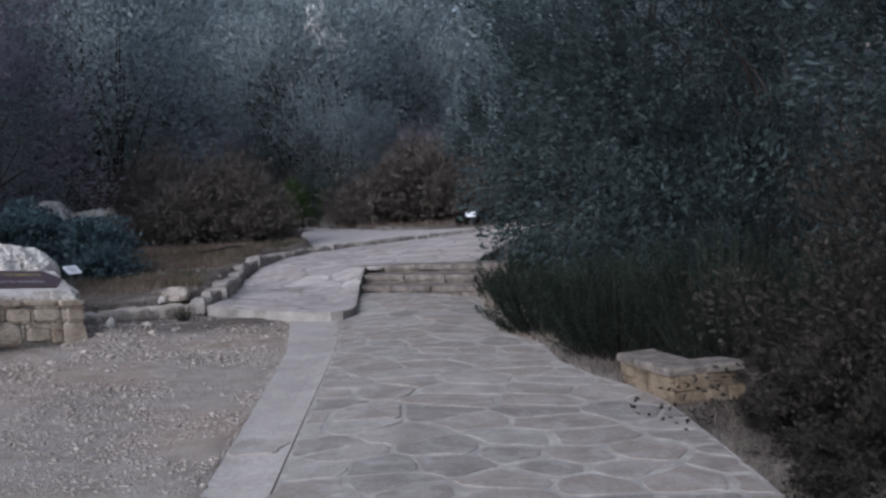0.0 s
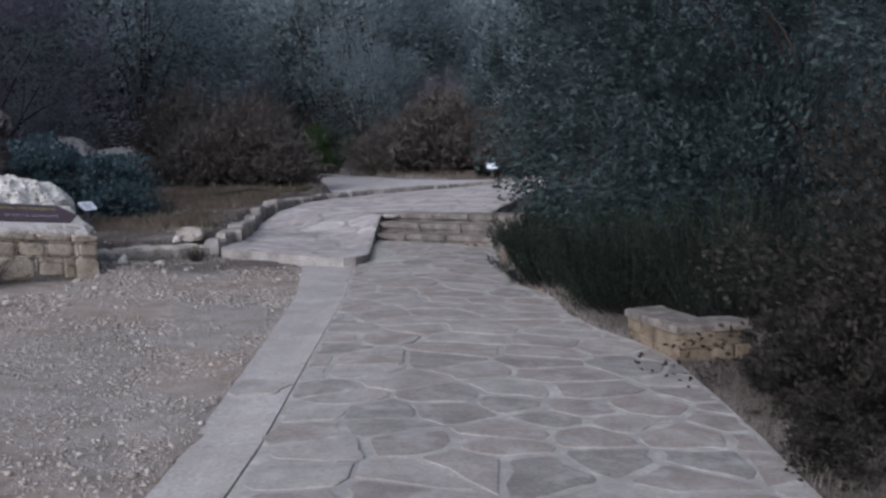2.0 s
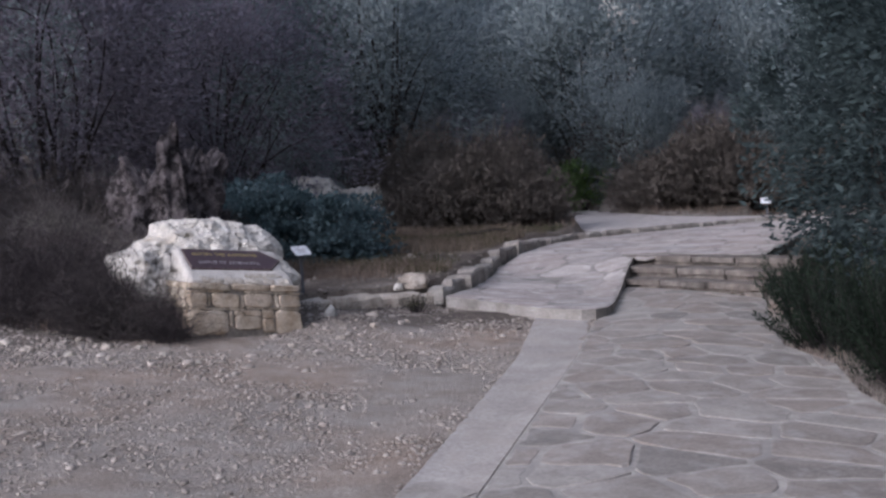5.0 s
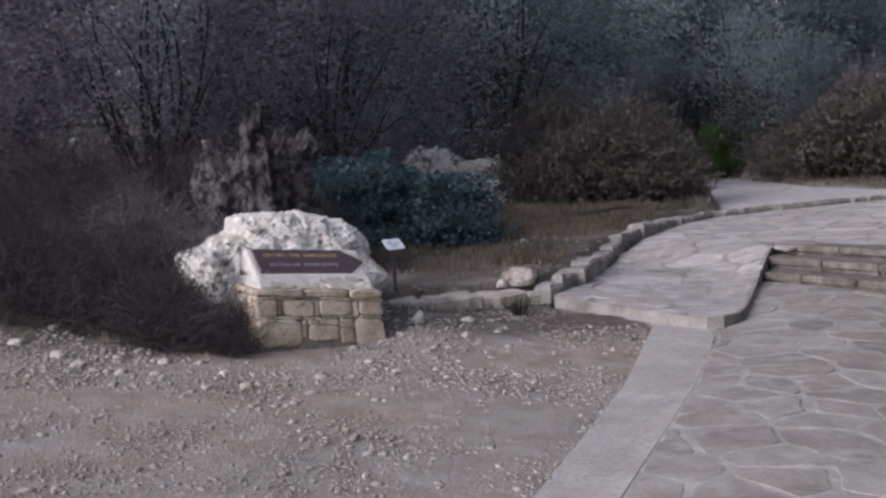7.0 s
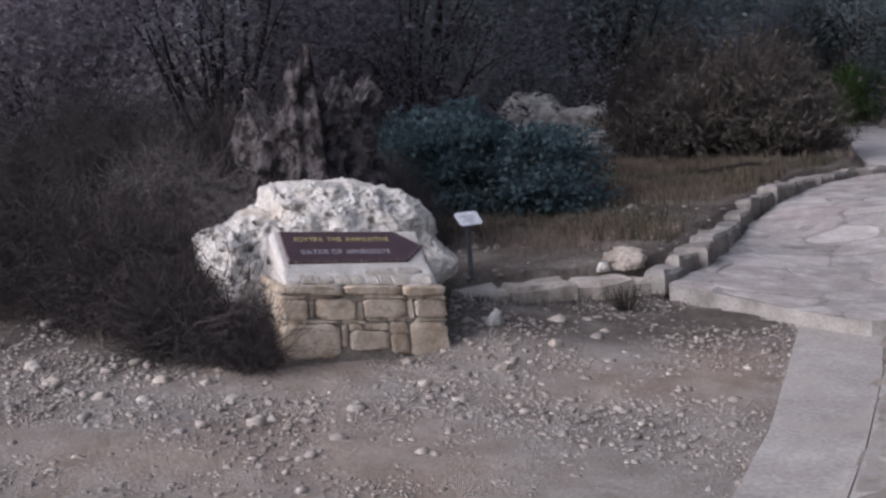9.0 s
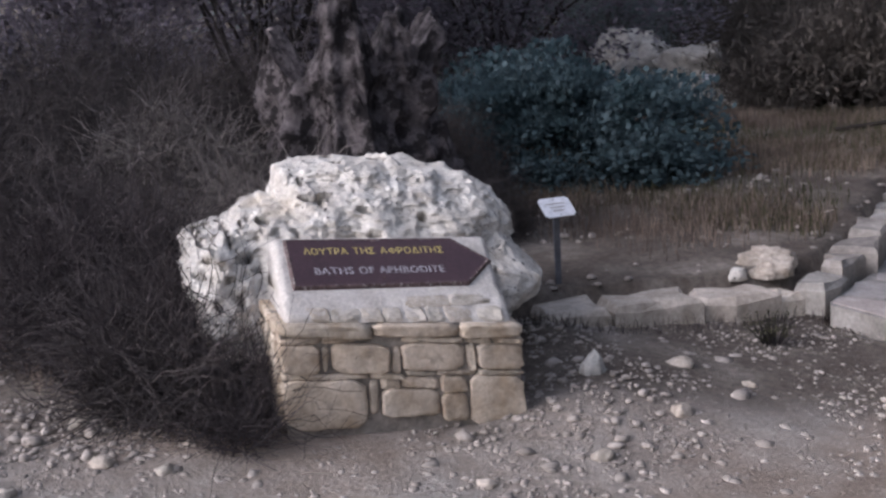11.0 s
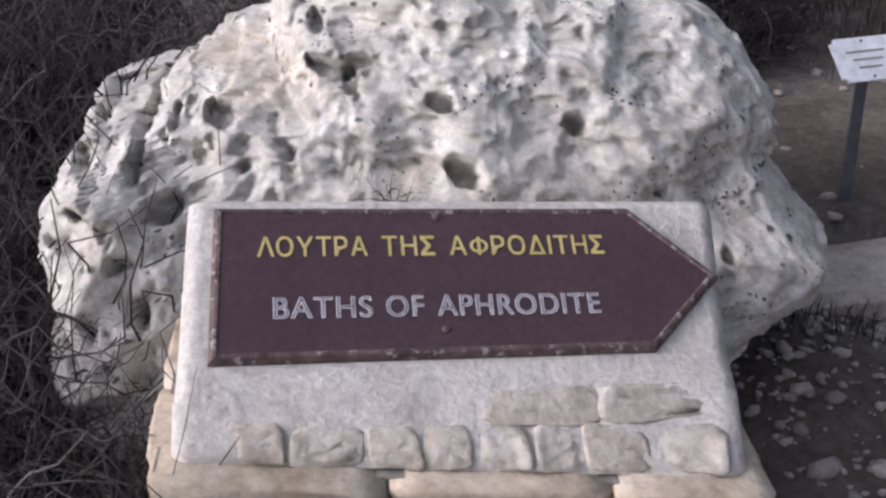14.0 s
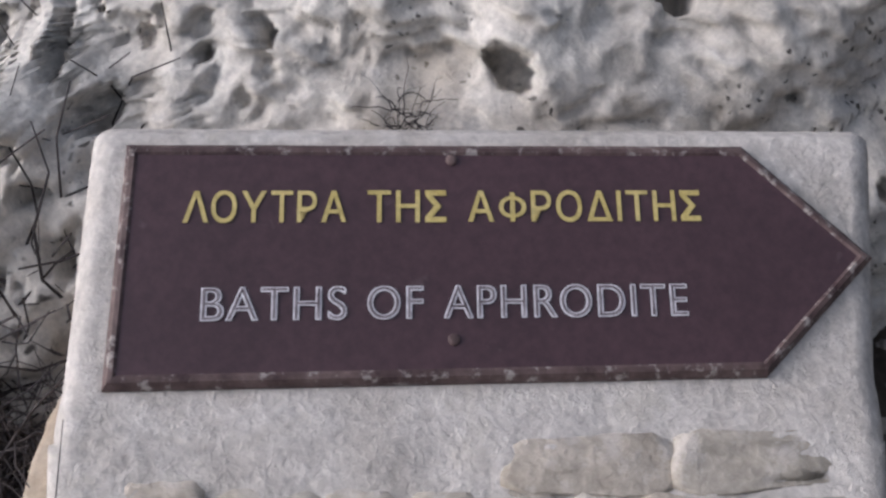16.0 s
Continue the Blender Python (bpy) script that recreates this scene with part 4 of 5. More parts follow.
    pits = [(a, w, ra, rb, 2.6 * min(ra, rb) + 0.025) for a, w, ra, rb in pits]
    pits.append((-0.412, 0.67, 0.055, 0.04, 0.012))
    for _ in range(140):
        r = rng.uniform(0.006, 0.013)
        pits.append((rng.uniform(-0.75, -0.25), rng.uniform(0.22, 0.62), r * rng.uniform(0.8, 1.6), r, r * 1.5))
    for _ in range(85):
        r = rng.uniform(0.005, 0.010)
        pits.append((rng.uniform(-0.2, 0.85), rng.uniform(0.35, 0.85), r * rng.uniform(0.8, 1.7), r, r * 1.4))
    face = d[:, 1] < 0.35
    back = np.array([0.0, 0.85, -0.5])
    P0 = P.copy()
    for pa, pw, ra, rb, dp in pits:
        q = ((P0[:, 0] - pa) / ra) ** 2 + ((P0[:, 2] - pw) / rb) ** 2
        m = face & (q < 1.15)
        P[m] += back * (dp * np.clip(5.0 * (1.12 - q[m]), 0, 1))[:, None]
    for vert, p in zip(bm.verts, spots_np(P, False)):
        vert.co = p
    at = spot(0.05, 1.0, -0.05)
    me = bm_mesh("boulder", bm, M_BOULDER, True)
    me.transform(Matrix.Translation(-Vector(at)))
    ob = new("boulder", me)
    ob.location = at
    tagged(ob, "large white pitted limestone boulder behind the sign pedestal", "boulder")


make_boulder()
ob = rock("boulder", (-6.55, 21.6, float(bed(-6.55, 21.6)) - 0.02), (1.75, 1.2, 0.72), 3, M_BOULDER, 6, 0.34, 60, (0.05, 0.14), turn=-25)
tagged(ob, "pale pitted limestone boulder in the dry bed", "boulder")
ob = rock("boulder", (-8.3, 22.7, float(bed(-8.3, 22.7)) + 0.0), (1.5, 0.9, 0.8), 5, M_BOULDER, 6, 0.36, 50, (0.05, 0.14), turn=10)
tagged(ob, "low pale limestone boulder beside the bigger one", "boulder")
ob = rock("rock", (-3.26, 13.32, float(bed(-3.26, 13.32)) - 0.05), (0.32, 0.26, 0.15), 9, M_PALEWALL, 5, 0.26, turn=20)
tagged(ob, "small white rock on the corner of the dry bed", "rock")
ob = rock("rock", (-3.36, 13.15, 0.07), (0.13, 0.1, 0.07), 10, M_BOULDER, 3, 0.3, turn=70)
tagged(ob, "little pale stone beside the white rock", "rock")
ob = rock("rock", (-3.42, 11.52, 0.0), (0.14, 0.12, 0.12), 13, M_ROCK, 4, 0.2, turn=70)
tagged(ob, "rounded grey stone at the foot of the boulder", "rock")
for x, y, s, sd in ((-9.9, 46.3, 0.7, 22), (-7.4, 47.0, 0.45, 23), (-4.4, 26.5, 0.3, 24), (-2.6, 28.4, 0.3, 25)):
    ob = rock("rock", (x, y, rise(x, y) - 0.03), (s, s * 0.7, s * 0.5), sd, M_BOULDER, 3, 0.25, turn=40)
    tagged(ob, "white rock lying far back among the dry scrub", "rock")
ob = rock("crag", (-7.2, 62.0, rise(-7.2, 62) - 1.0), (4.4, 3.4, 9.4), 31, M_ROCK, 5, 0.25, 30, (0.08, 0.2))
tagged(ob, "pale limestone outcrop high on the hillside", "rock")


# ---- stump ----
def make_stump():
    na, nz = 150, 90
    V = []
    for i in range(nz):
        z = i / (nz - 1)
        for k in range(na):
            t = 2 * math.pi * k / na
            c, s = math.cos(t), math.sin(t)
            rim = 1.42 + 0.55 * noise.noise(Vector((c * 1.9, s * 1.9, 3.3))) + 0.12 * noise.noise(Vector((c * 6, s * 6, 1.3)))
            p = Vector((c * 0.4, s * 0.4, z * rim))
            r = 0.5 + 0.16 * math.exp(-z * 5) - 0.03 * z
            r += 0.10 * (noise.ridged_multi_fractal(Vector((c * 1.7, s * 1.7, z * 0.8)), 0.9, 2.1, 5, 1.0, 2.0) - 1.1)
            r += 0.07 * noise.fractal(Vector((p.x, p.y, p.z * 0.6)) * 7.0, 0.8, 2.1, 5) + 0.13 * (noise.voronoi(Vector((p.x, p.y, p.z * 0.7)) * 5.0)[0][0] - 0.35)
            V.append((r * c, r * s * 0.85, z * rim))
    V.append((0, 0, 0.75))
    i = np.arange(na * nz).reshape(nz, na)
    F = np.stack([i[:-1], np.roll(i[:-1], -1, 1), np.roll(i[1:], -1, 1), i[1:]], -1).reshape(-1, 4).tolist()
    F += [(int(i[-1, k]), int(i[-1, (k + 1) % na]), na * nz) for k in range(na)]
    th = thing("tree_stump", (-5.64, 12.92, float(bed(-5.64, 12.92)) - 0.12), "tall gnarled grey dead tree stump in the scrub", "tree stump")
    part("trunk", mesh("trunk", V, F, M_STUMP, True), th)
    rng = np.random.default_rng(6)
    for x, y, s, h in ((0.5, 0.18, 0.5, 0.75), (-0.45, 0.1, 0.42, 0.95), (0.35, -0.25, 0.4, 0.55)):
        o = rock("root", (x, y, 0), (s, s * 0.8, h), int(rng.integers(100)), M_STUMP, 5, 0.45, 25, (0.1, 0.3))
        o.parent = th


make_stump()


# ---- plant labels ----
def label_card(x, y, z, yaw, size=0.15, post=0.35, words=True):
    th = thing("plant_label", (x, y, z - post), "small white plant label on a grey stake in the dry bed", "plant label", "plant labels")
    m = pose(0, 0, post, 0, 0, yaw) @ pose(0, 0, 0, 40)
    bm = bmesh.new()
    bmesh.ops.create_cube(bm, size=1.0)
    bmesh.ops.scale(bm, vec=(size, size * 0.72, 0.006), verts=bm.verts)
    vert = [e for e in bm.edges if abs(e.verts[0].co.z - e.verts[1].co.z) > 0.003]
    bmesh.ops.bevel(bm, geom=vert, offset=size * 0.07, segments=3, affect="EDGES")
    bmesh.ops.transform(bm, matrix=m, verts=bm.verts)
    part("card", bm_mesh("card", bm, M_LABEL), th)
    for q in (0.42, -0.42) if words else ():
        bm = bmesh.new()
        bmesh.ops.create_cone(bm, cap_ends=True, segments=8, radius1=0.004, radius2=0.003, depth=0.004, matrix=m @ Matrix.Translation((0, q * size * 0.7, 0.005)))
        part("rivet", bm_mesh("rivet", bm, M_POST), th)
    if words:
        for k in range(3):
            bm = bmesh.new()
            bmesh.ops.create_cube(bm, size=1.0)
            bmesh.ops.scale(bm, vec=(size * (0.6 - 0.12 * k), size * 0.03, 0.001), verts=bm.verts)
            bmesh.ops.transform(bm, matrix=m @ Matrix.Translation((0, size * (0.12 - 0.13 * k), 0.004)), verts=bm.verts)
            part("print_line", bm_mesh("print_line", bm, M_FLAG), th)
    bm = bmesh.new()
    bmesh.ops.create_cube(bm, size=1.0)
    bmesh.ops.scale(bm, vec=(0.035, 0.008, post + 0.1), verts=bm.verts)
    bmesh.ops.transform(bm, matrix=pose(0, 0, 0, 0, 0, yaw) @ Matrix.Translation((0, 0.012, (post - 0.1) / 2 - 0.008)), verts=bm.verts)
    part("stake", bm_mesh("stake", bm, M_POST), th)
    return th


label_card(-4.10, 12.55, 0.53, 58, 0.18, 0.40)
label_card(-6.3, 20.95, 0.72, 18, 0.2, 0.3, False)
label_card(0.05, 24.7, 0.42, 0, 0.22, 0.22, False)


# ---- loose stones ----
def rock_shapes(n, seed):
    rng = np.random.default_rng(seed)
    base = np.array([(x, y, z) for x in (-1, 1) for y in (-1, 1) for z in (-1, 1)], float) * 0.6
    base = np.vstack([base, [(0, 0, 1), (0, 0, -1), (1, 0, 0), (-1, 0, 0), (0, 1, 0), (0, -1, 0)]])
    F = []
    for ax in range(3):
        for sg in (-1, 1):
            tip = 8 + {(2, 1): 0, (2, -1): 1, (0, 1): 2, (0, -1): 3, (1, 1): 4, (1, -1): 5}[(ax, sg)]
            c = [i for i in range(8) if np.sign(base[i, ax]) == sg]
            u, w = [(1, 2), (2, 0), (0, 1)][ax]
            c.sort(key=lambda i: math.atan2(base[i, w], base[i, u]) * sg)
            for i in range(4):
                F.append((c[i], c[(i + 1) % 4], tip))
    return base, np.array(F)


def scatter_stones(name, xy, size, mat, seed, label, height=land):
    rng = np.random.default_rng(seed)
    base, F = rock_shapes(1, 0)
    n = len(xy)
    V = base[None] * (1 + rng.normal(size=(n, 14, 1)) * 0.16)
    s = size[:, None, None] * 0.5
    V = V * s * rng.uniform([0.8, 0.6, 0.35], [1.4, 1.1, 0.8], (n, 3))[:, None, :]
    a = rng.uniform(0, 2 * math.pi, n)
    c, sn = np.cos(a)[:, None], np.sin(a)[:, None]
    X = V[:, :, 0] * c - V[:, :, 1] * sn + xy[:, :1]
    Y = V[:, :, 0] * sn + V[:, :, 1] * c + xy[:, 1:]
    Z = V[:, :, 2] + height(xy[:, 0], xy[:, 1])[:, None] + 0.001
    P = np.stack([X, Y, Z], -1).reshape(-1, 3)
    FF = (F[None] + np.arange(n)[:, None, None] * 14).reshape(-1, 3)
    return tagged(new(name, mesh(name, P, FF, mat)), label, "gravel", kind="stuff")


rng = np.random.default_rng(77)
xy = rng.uniform([-8.5, 3.0], [-1.25, 13.3], (64000, 2))
ok = ~inside(GARDEN, xy[:, 0], xy[:, 1]) & ~inside(STRIP, xy[:, 0], xy[:, 1]) & ~inside(LOWER, xy[:, 0], xy[:, 1]) & ~inside(UPPER, xy[:, 0], xy[:, 1])
xy = xy[ok]
scatter_stones("gravel", xy, rng.gamma(1.8, 0.0055, len(xy)) + 0.005, M_PEBBLE, 4, "pale loose gravel and small chippings")
xy = rng.normal([-3.6, 10.6], [1.5, 1.0], (1500, 2))
xy = np.vstack([xy, rng.uniform([-7.0, 9.2], [-4.3, 10.4], (700, 2))])
ok = ~inside(GARDEN, xy[:, 0], xy[:, 1]) & (xy[:, 0] < -1.8) & (xy[:, 1] < 12.6)
xy = xy[ok]
scatter_stones("rubble", xy, rng.gamma(1.6, 0.011, len(xy)) + 0.01, M_PEBBLE, 5, "pale broken stones strewn round the pedestal")
xy = rng.uniform([-6.5, 12.3], [-3.0, 18.0], (700, 2))
xy = xy[inside(GARDEN, xy[:, 0], xy[:, 1])]
scatter_stones("bed_stones", xy, rng.gamma(2.0, 0.012, len(xy)) + 0.012, M_PEBBLE, 6, "small pale stones lying in the dry bed")
for i, (x, y, s) in enumerate([(-5.3, 9.75, .13), (-4.55, 9.9, .11), (-4.32, 9.98, .1), (-4.42, 10.2, .08), (-4.05, 9.86, .09), (-4.62, 9.55, .1), (-5.0, 9.6, .12), (-5.8, 9.9, .14), (-3.35, 10.5, .08), (-3.1, 10.9, .09), (-3.0, 11.4, .12), (-2.9, 11.9, .1), (-3.2, 11.9, .13), (-4.9, 10.1, .1), (-3.7, 9.7, .07), (-5.5, 9.3, .1)]):
    ob = rock("loose_stone", (x, y, rise(x, y) - 0.01), (s * 1.0, s * 0.8, s * 0.42), 50 + i, M_PALEWALL, 3, 0.22, turn=i * 47)
    tagged(ob, "pale angular loose stone on the gravel", "stone", "loose stones near the pedestal")


# ---- plants ----
def crown_points(rng, n, radii, clumps, spread, hollow=0.55, lower=-0.9):
    c = rng.normal(size=(clumps, 3))
    c /= np.linalg.norm(c, axis=1)[:, None]
    c = c[c[:, 2] > lower]
    r = rng.uniform(hollow, 1.0, len(c))[:, None]
    c = c * r * (1 + 0.13 * rng.normal(size=(len(c), 1)))
    which = rng.integers(0, len(c), n)
    axis = c[which] / (np.linalg.norm(c[which], axis=1)[:, None] + 1e-6)
    p = c[which] + np.clip(rng.normal(size=(n, 3)), -1.7, 1.7) * spread * rng.uniform(0.5, 1.5, len(c))[which][:, None]
    return p * np.array(radii), axis, c * np.array(radii)


def limbs(rng, tips, foot, r0):
    k = 7
    t = np.linspace(0, 1, k)[None, :, None]
    foot = np.asarray(foot, float)
    mid = foot + (tips - foot) * np.array([0.25, 0.25, 0.6]) + rng.normal(size=tips.shape) * 0.12 * np.linalg.norm(tips - foot, axis=1)[:, None]
    P = (1 - t) ** 2 * foot + 2 * t * (1 - t) * mid[:, None, :] + t ** 2 * tips[:, None, :]
    R = r0 * (1 - np.linspace(0, 0.85, k))[None, :] * rng.uniform(0.6, 1.1, len(tips))[:, None]
    return tubes(P, R, 5)


def tree(name, at, radii, centre, n, leaf, mat, label, seed, clumps=60, spread=0.16, trunk=0.12, category="tree", hollow=0.5, group="", up=0.3, bark=None, soft=False):
    rng = np.random.default_rng(seed)
    th = thing(name, at, label, category, group)
    p, ax, c = crown_points(rng, n, radii, clumps, spread, hollow)
    p = p + np.array([0, 0, centre])
    p[:, 2] = np.maximum(p[:, 2], 0.03)
    v, f = leaves(rng, p, leaf[0], leaf[1], up, ax)
    me = mesh("crown", v, f, mat)
    if soft:
        out = ax + np.array([0, 0, 0.35]) + rng.normal(size=ax.shape) * 0.35
        out /= np.linalg.norm(out, axis=1)[:, None]
        me.polygons.foreach_set("use_smooth", [True] * len(me.polygons))
        me.normals_split_custom_set_from_vertices(np.repeat(out, 4, axis=0).tolist())
    part("crown", me, th)
    tips = c[rng.permutation(len(c))[:min(len(c), 14)]] * 0.62 + np.array([0, 0, centre])
    tips[:, 2] = np.maximum(tips[:, 2], 0.2)
    v, f = limbs(rng, tips, (0, 0, -0.1), trunk)
    part("trunk", mesh("trunk", v, f, bark or M_BARK, True), th)
    return th


tree("shrub", (1.42, 15.5, -0.15), (1.38, 1.6, 1.75), 1.35, 26000, (0.075, 0.034), M_OLIVE, "dark evergreen undergrowth crowding the side of the steps", 131, 110, 0.1, 0.04, "shrub", hollow=0.7)
tree("shrub", (2.75, 12.2, -0.35), (1.75, 1.5, 1.35), 0.75, 20000, (0.075, 0.034), M_OLIVE, "dark evergreen undergrowth behind the rosemary", 132, 100, 0.1, 0.03, "shrub", hollow=0.7)
near_tree = tree("tree", (3.7, 13.6, -0.35), (3.4, 2.9, 3.6), 2.75, 62000, (0.085, 0.036), M_OLIVE, "dense dark grey-green evergreen tree overhanging the footpath", 101, 210, 0.085, 0.07, hollow=0.72)
tree("tree", (5.3, 10.2, -0.4), (2.6, 2.4, 2.9), 2.7, 36000, (0.08, 0.034), M_OLIVE, "dark evergreen tree behind the russet shrub", 102, 130, 0.1, 0.06, hollow=0.7)
tree("tree", (2.35, 17.9, 0.0), (2.3, 2.3, 3.6), 3.4, 20000, (0.1, 0.04), M_OLIVE, "dark evergreen tree beside the landing", 103, 90, 0.11, 0.12, hollow=0.7)
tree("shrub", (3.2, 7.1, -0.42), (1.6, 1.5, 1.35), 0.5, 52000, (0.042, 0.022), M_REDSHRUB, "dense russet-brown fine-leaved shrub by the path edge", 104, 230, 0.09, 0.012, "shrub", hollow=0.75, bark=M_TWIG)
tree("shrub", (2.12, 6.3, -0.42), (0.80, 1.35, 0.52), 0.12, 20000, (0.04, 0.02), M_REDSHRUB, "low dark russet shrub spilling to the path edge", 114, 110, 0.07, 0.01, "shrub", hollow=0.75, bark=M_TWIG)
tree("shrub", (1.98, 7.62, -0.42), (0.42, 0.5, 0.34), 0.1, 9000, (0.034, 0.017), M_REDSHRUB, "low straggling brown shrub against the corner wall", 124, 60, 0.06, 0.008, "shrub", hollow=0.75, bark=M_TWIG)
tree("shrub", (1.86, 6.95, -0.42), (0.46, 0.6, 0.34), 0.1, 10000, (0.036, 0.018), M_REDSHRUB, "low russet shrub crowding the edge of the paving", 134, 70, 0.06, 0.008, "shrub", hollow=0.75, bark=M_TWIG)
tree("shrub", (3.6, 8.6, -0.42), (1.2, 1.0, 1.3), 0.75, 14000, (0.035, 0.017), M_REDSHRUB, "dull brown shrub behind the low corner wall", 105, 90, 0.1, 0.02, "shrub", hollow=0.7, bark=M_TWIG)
tree("shrub", (-6.15, 15.9, float(bed(-6.15, 15.9)) - 0.05), (1.5, 1.1, 0.66), 0.2, 44000, (0.06, 0.048), M_BLUE, "low mound of broad blue-green leaves beside the stump", 106, 260, 0.10, 0.012, "shrub", hollow=0.8, up=0.0)
tree("shrub", (-4.3, 30.6, rise(-4.3, 30.6)), (0.75, 0.7, 0.75), 0.7, 3500, (0.12, 0.03), M_LIME, "small bright green bush beyond the path", 107, 50, 0.12, 0.03, "shrub", up=0.8)


def stem_bush(at, count, height, radius, seed, mat, label, needles=46, nl=0.03, nw=0.006, lean=0.5, category="shrub", stem_mat=None, group="", name="shrub"):
    """Upright leafy stems that fan out from one foot."""
    rng = np.random.default_rng(seed)
    th = thing(name, at, label, category, group)
    a = rng.uniform(0, 2 * math.pi, count)
    rr = radius * np.sqrt(rng.uniform(0, 1, count))
    foot = np.stack([rr * 0.45 * np.cos(a), rr * 0.45 * np.sin(a), np.full(count, -0.03)], 1)
    h = height * rng.uniform(0.55, 1.1, count) * (1 - 0.35 * (rr / radius) ** 2)
    tip = np.stack([rr * (1 + lean * 0.4) * np.cos(a), rr * (1 + lean * 0.4) * np.sin(a), h], 1) + rng.normal(size=(count, 3)) * 0.05 * height
    k = 6
    t = np.linspace(0, 1, k)[None, :, None]
    mid = foot * 0.3 + tip * 0.7
    mid[:, 2] = tip[:, 2] * 0.45
    P = (1 - t) ** 2 * foot[:, None] + 2 * t * (1 - t) * mid[:, None] + t ** 2 * tip[:, None]
    R = 0.005 * (1.1 - np.linspace(0, 1, k))[None, :] * np.ones((count, 1))
    v, f = tubes(P, R, 3)
    part("woody_base", mesh("woody_base", v, f, stem_mat or M_TWIG), th)
    u = rng.uniform(0.25, 1.0, (count, needles, 1))
    Q = (1 - u) ** 2 * foot[:, None] + 2 * u * (1 - u) * mid[:, None] + u ** 2 * tip[:, None]
    T = 2 * (1 - u) * (mid - foot)[:, None] + 2 * u * (tip - mid)[:, None]
    T = (T / np.linalg.norm(T, axis=2)[:, :, None]).reshape(-1, 3)
    Q = Q.reshape(-1, 3) + rng.normal(size=(count * needles, 3)) * nl * 0.35
    v, f = leaves(rng, Q, nl, nw, 0.2, T)
    part("foliage", mesh("foliage", v, f, mat), th)
    return th


stem_bush((0.62, 11.3, -0.28), 150, 0.66, 0.52, 201, M_ROSE, "bushy dark green rosemary at the edge of the footpath", 80, 0.035, 0.010)
stem_bush((1.10, 10.0, -0.32), 320, 0.86, 0.62, 202, M_ROSE, "upright dark green rosemary above the path edge", 90, 0.035, 0.010)
stem_bush((1.75, 9.5, -0.36), 260, 1.02, 0.65, 203, M_ROSE, "tall spiky dark green rosemary behind the low corner wall", 90, 0.035, 0.010)
stem_bush((0.55, 13.2, -0.2), 120, 0.6, 0.5, 205, M_ROSE, "dark green rosemary beside the steps", 70, 0.035, 0.010)
stem_bush((2.6, 9.4, -0.36), 160, 0.95, 0.6, 204, M_ROSE, "straggling dark green rosemary in the shade of the tree", 70, 0.035, 0.009)


def scrub(at, radius, height, count, seed, label, mat=None, group="", width=0.008):
    """A mound of fine dry stalks."""
    rng = np.random.default_rng(seed)
    th = thing("dry_bush", at, label, "dry bush", group)
    a = rng.uniform(0, 2 * math.pi, count)
    r = np.sqrt(rng.uniform(0, 1, count))
    foot = np.stack([radius * 0.6 * r * np.cos(a), radius * 0.6 * r * np.sin(a), np.full(count, -0.04)], 1)
    tip = np.stack([radius * r * np.cos(a), radius * r * np.sin(a), height * np.sqrt(1.05 - r ** 2) * rng.uniform(0.6, 1.08, count)], 1)
    tip += rng.normal(size=(count, 3)) * 0.16 * height
    tip[:, 2] *= 1 + 0.28 * np.sin(a * 3 + seed) * r + 0.2 * np.sin(tip[:, 0] * 5 / radius + seed)
    tip[:, 2] = np.maximum(tip[:, 2], 0.05)
    mid = (foot + tip) / 2 + rng.normal(size=(count, 3)) * 0.08 * height + np.array([0, 0, 0.1 * height])
    t = np.linspace(0, 1, 5)[None, :, None]
    P = (1 - t) ** 2 * foot[:, None] + 2 * t * (1 - t) * mid[:, None] + t ** 2 * tip[:, None]
    R = width * 0.5 * np.array([1, 0.9, 0.75, 0.5, 0.25])[None] * rng.uniform(0.6, 1.4, (count, 1))
    v, f = tubes(P, R, 3)
    part("tangle", mesh("tangle", v, f, mat or M_BROWN), th)
    k = count * 5
    u = rng.uniform(0.35, 1, (count, 5, 1))
    Q = ((1 - u) ** 2 * foot[:, None] + 2 * u * (1 - u) * mid[:, None] + u ** 2 * tip[:, None]).reshape(-1, 3)
    v, f = leaves(rng, Q + rng.normal(size=(k, 3)) * 0.03, width * 9, width * 1.6, 0.5)
    part("dry_foliage", mesh("dry_foliage", v, f, mat or M_BROWN), th)
    return th


scrub((-4.75, 21.5, rise(-4.75, 21.5)), 1.6, 1.2, 6000, 301, "rounded mound of dry brown scrub behind the kerb", width=0.016)
scrub((-5.9, 22.6, rise(-5.9, 22.6)), 1.4, 1.3, 3600, 302, "dull brown dry scrub behind the pale boulder", width=0.016)
scrub((-1.0, 28.0, rise(-1, 28)), 2.3, 1.35, 6000, 303, "wide mound of reddish-brown dry scrub beyond the path", width=0.022)
scrub((1.9, 27.4, rise(1.9, 27.4)), 1.8, 1.35, 3600, 304, "reddish-brown dry scrub at the far bend of the path", width=0.022)
scrub((-3.6, 33.0, rise(-3.6, 33)), 1.8, 1.3, 2800, 305, "dry brown scrub on the rise beyond the path", width=0.026)
scrub((-7.5, 31.0, rise(-7.5, 31)), 2.2, 1.6, 3600, 306, "dry brown scrub deep in the garden", width=0.026)


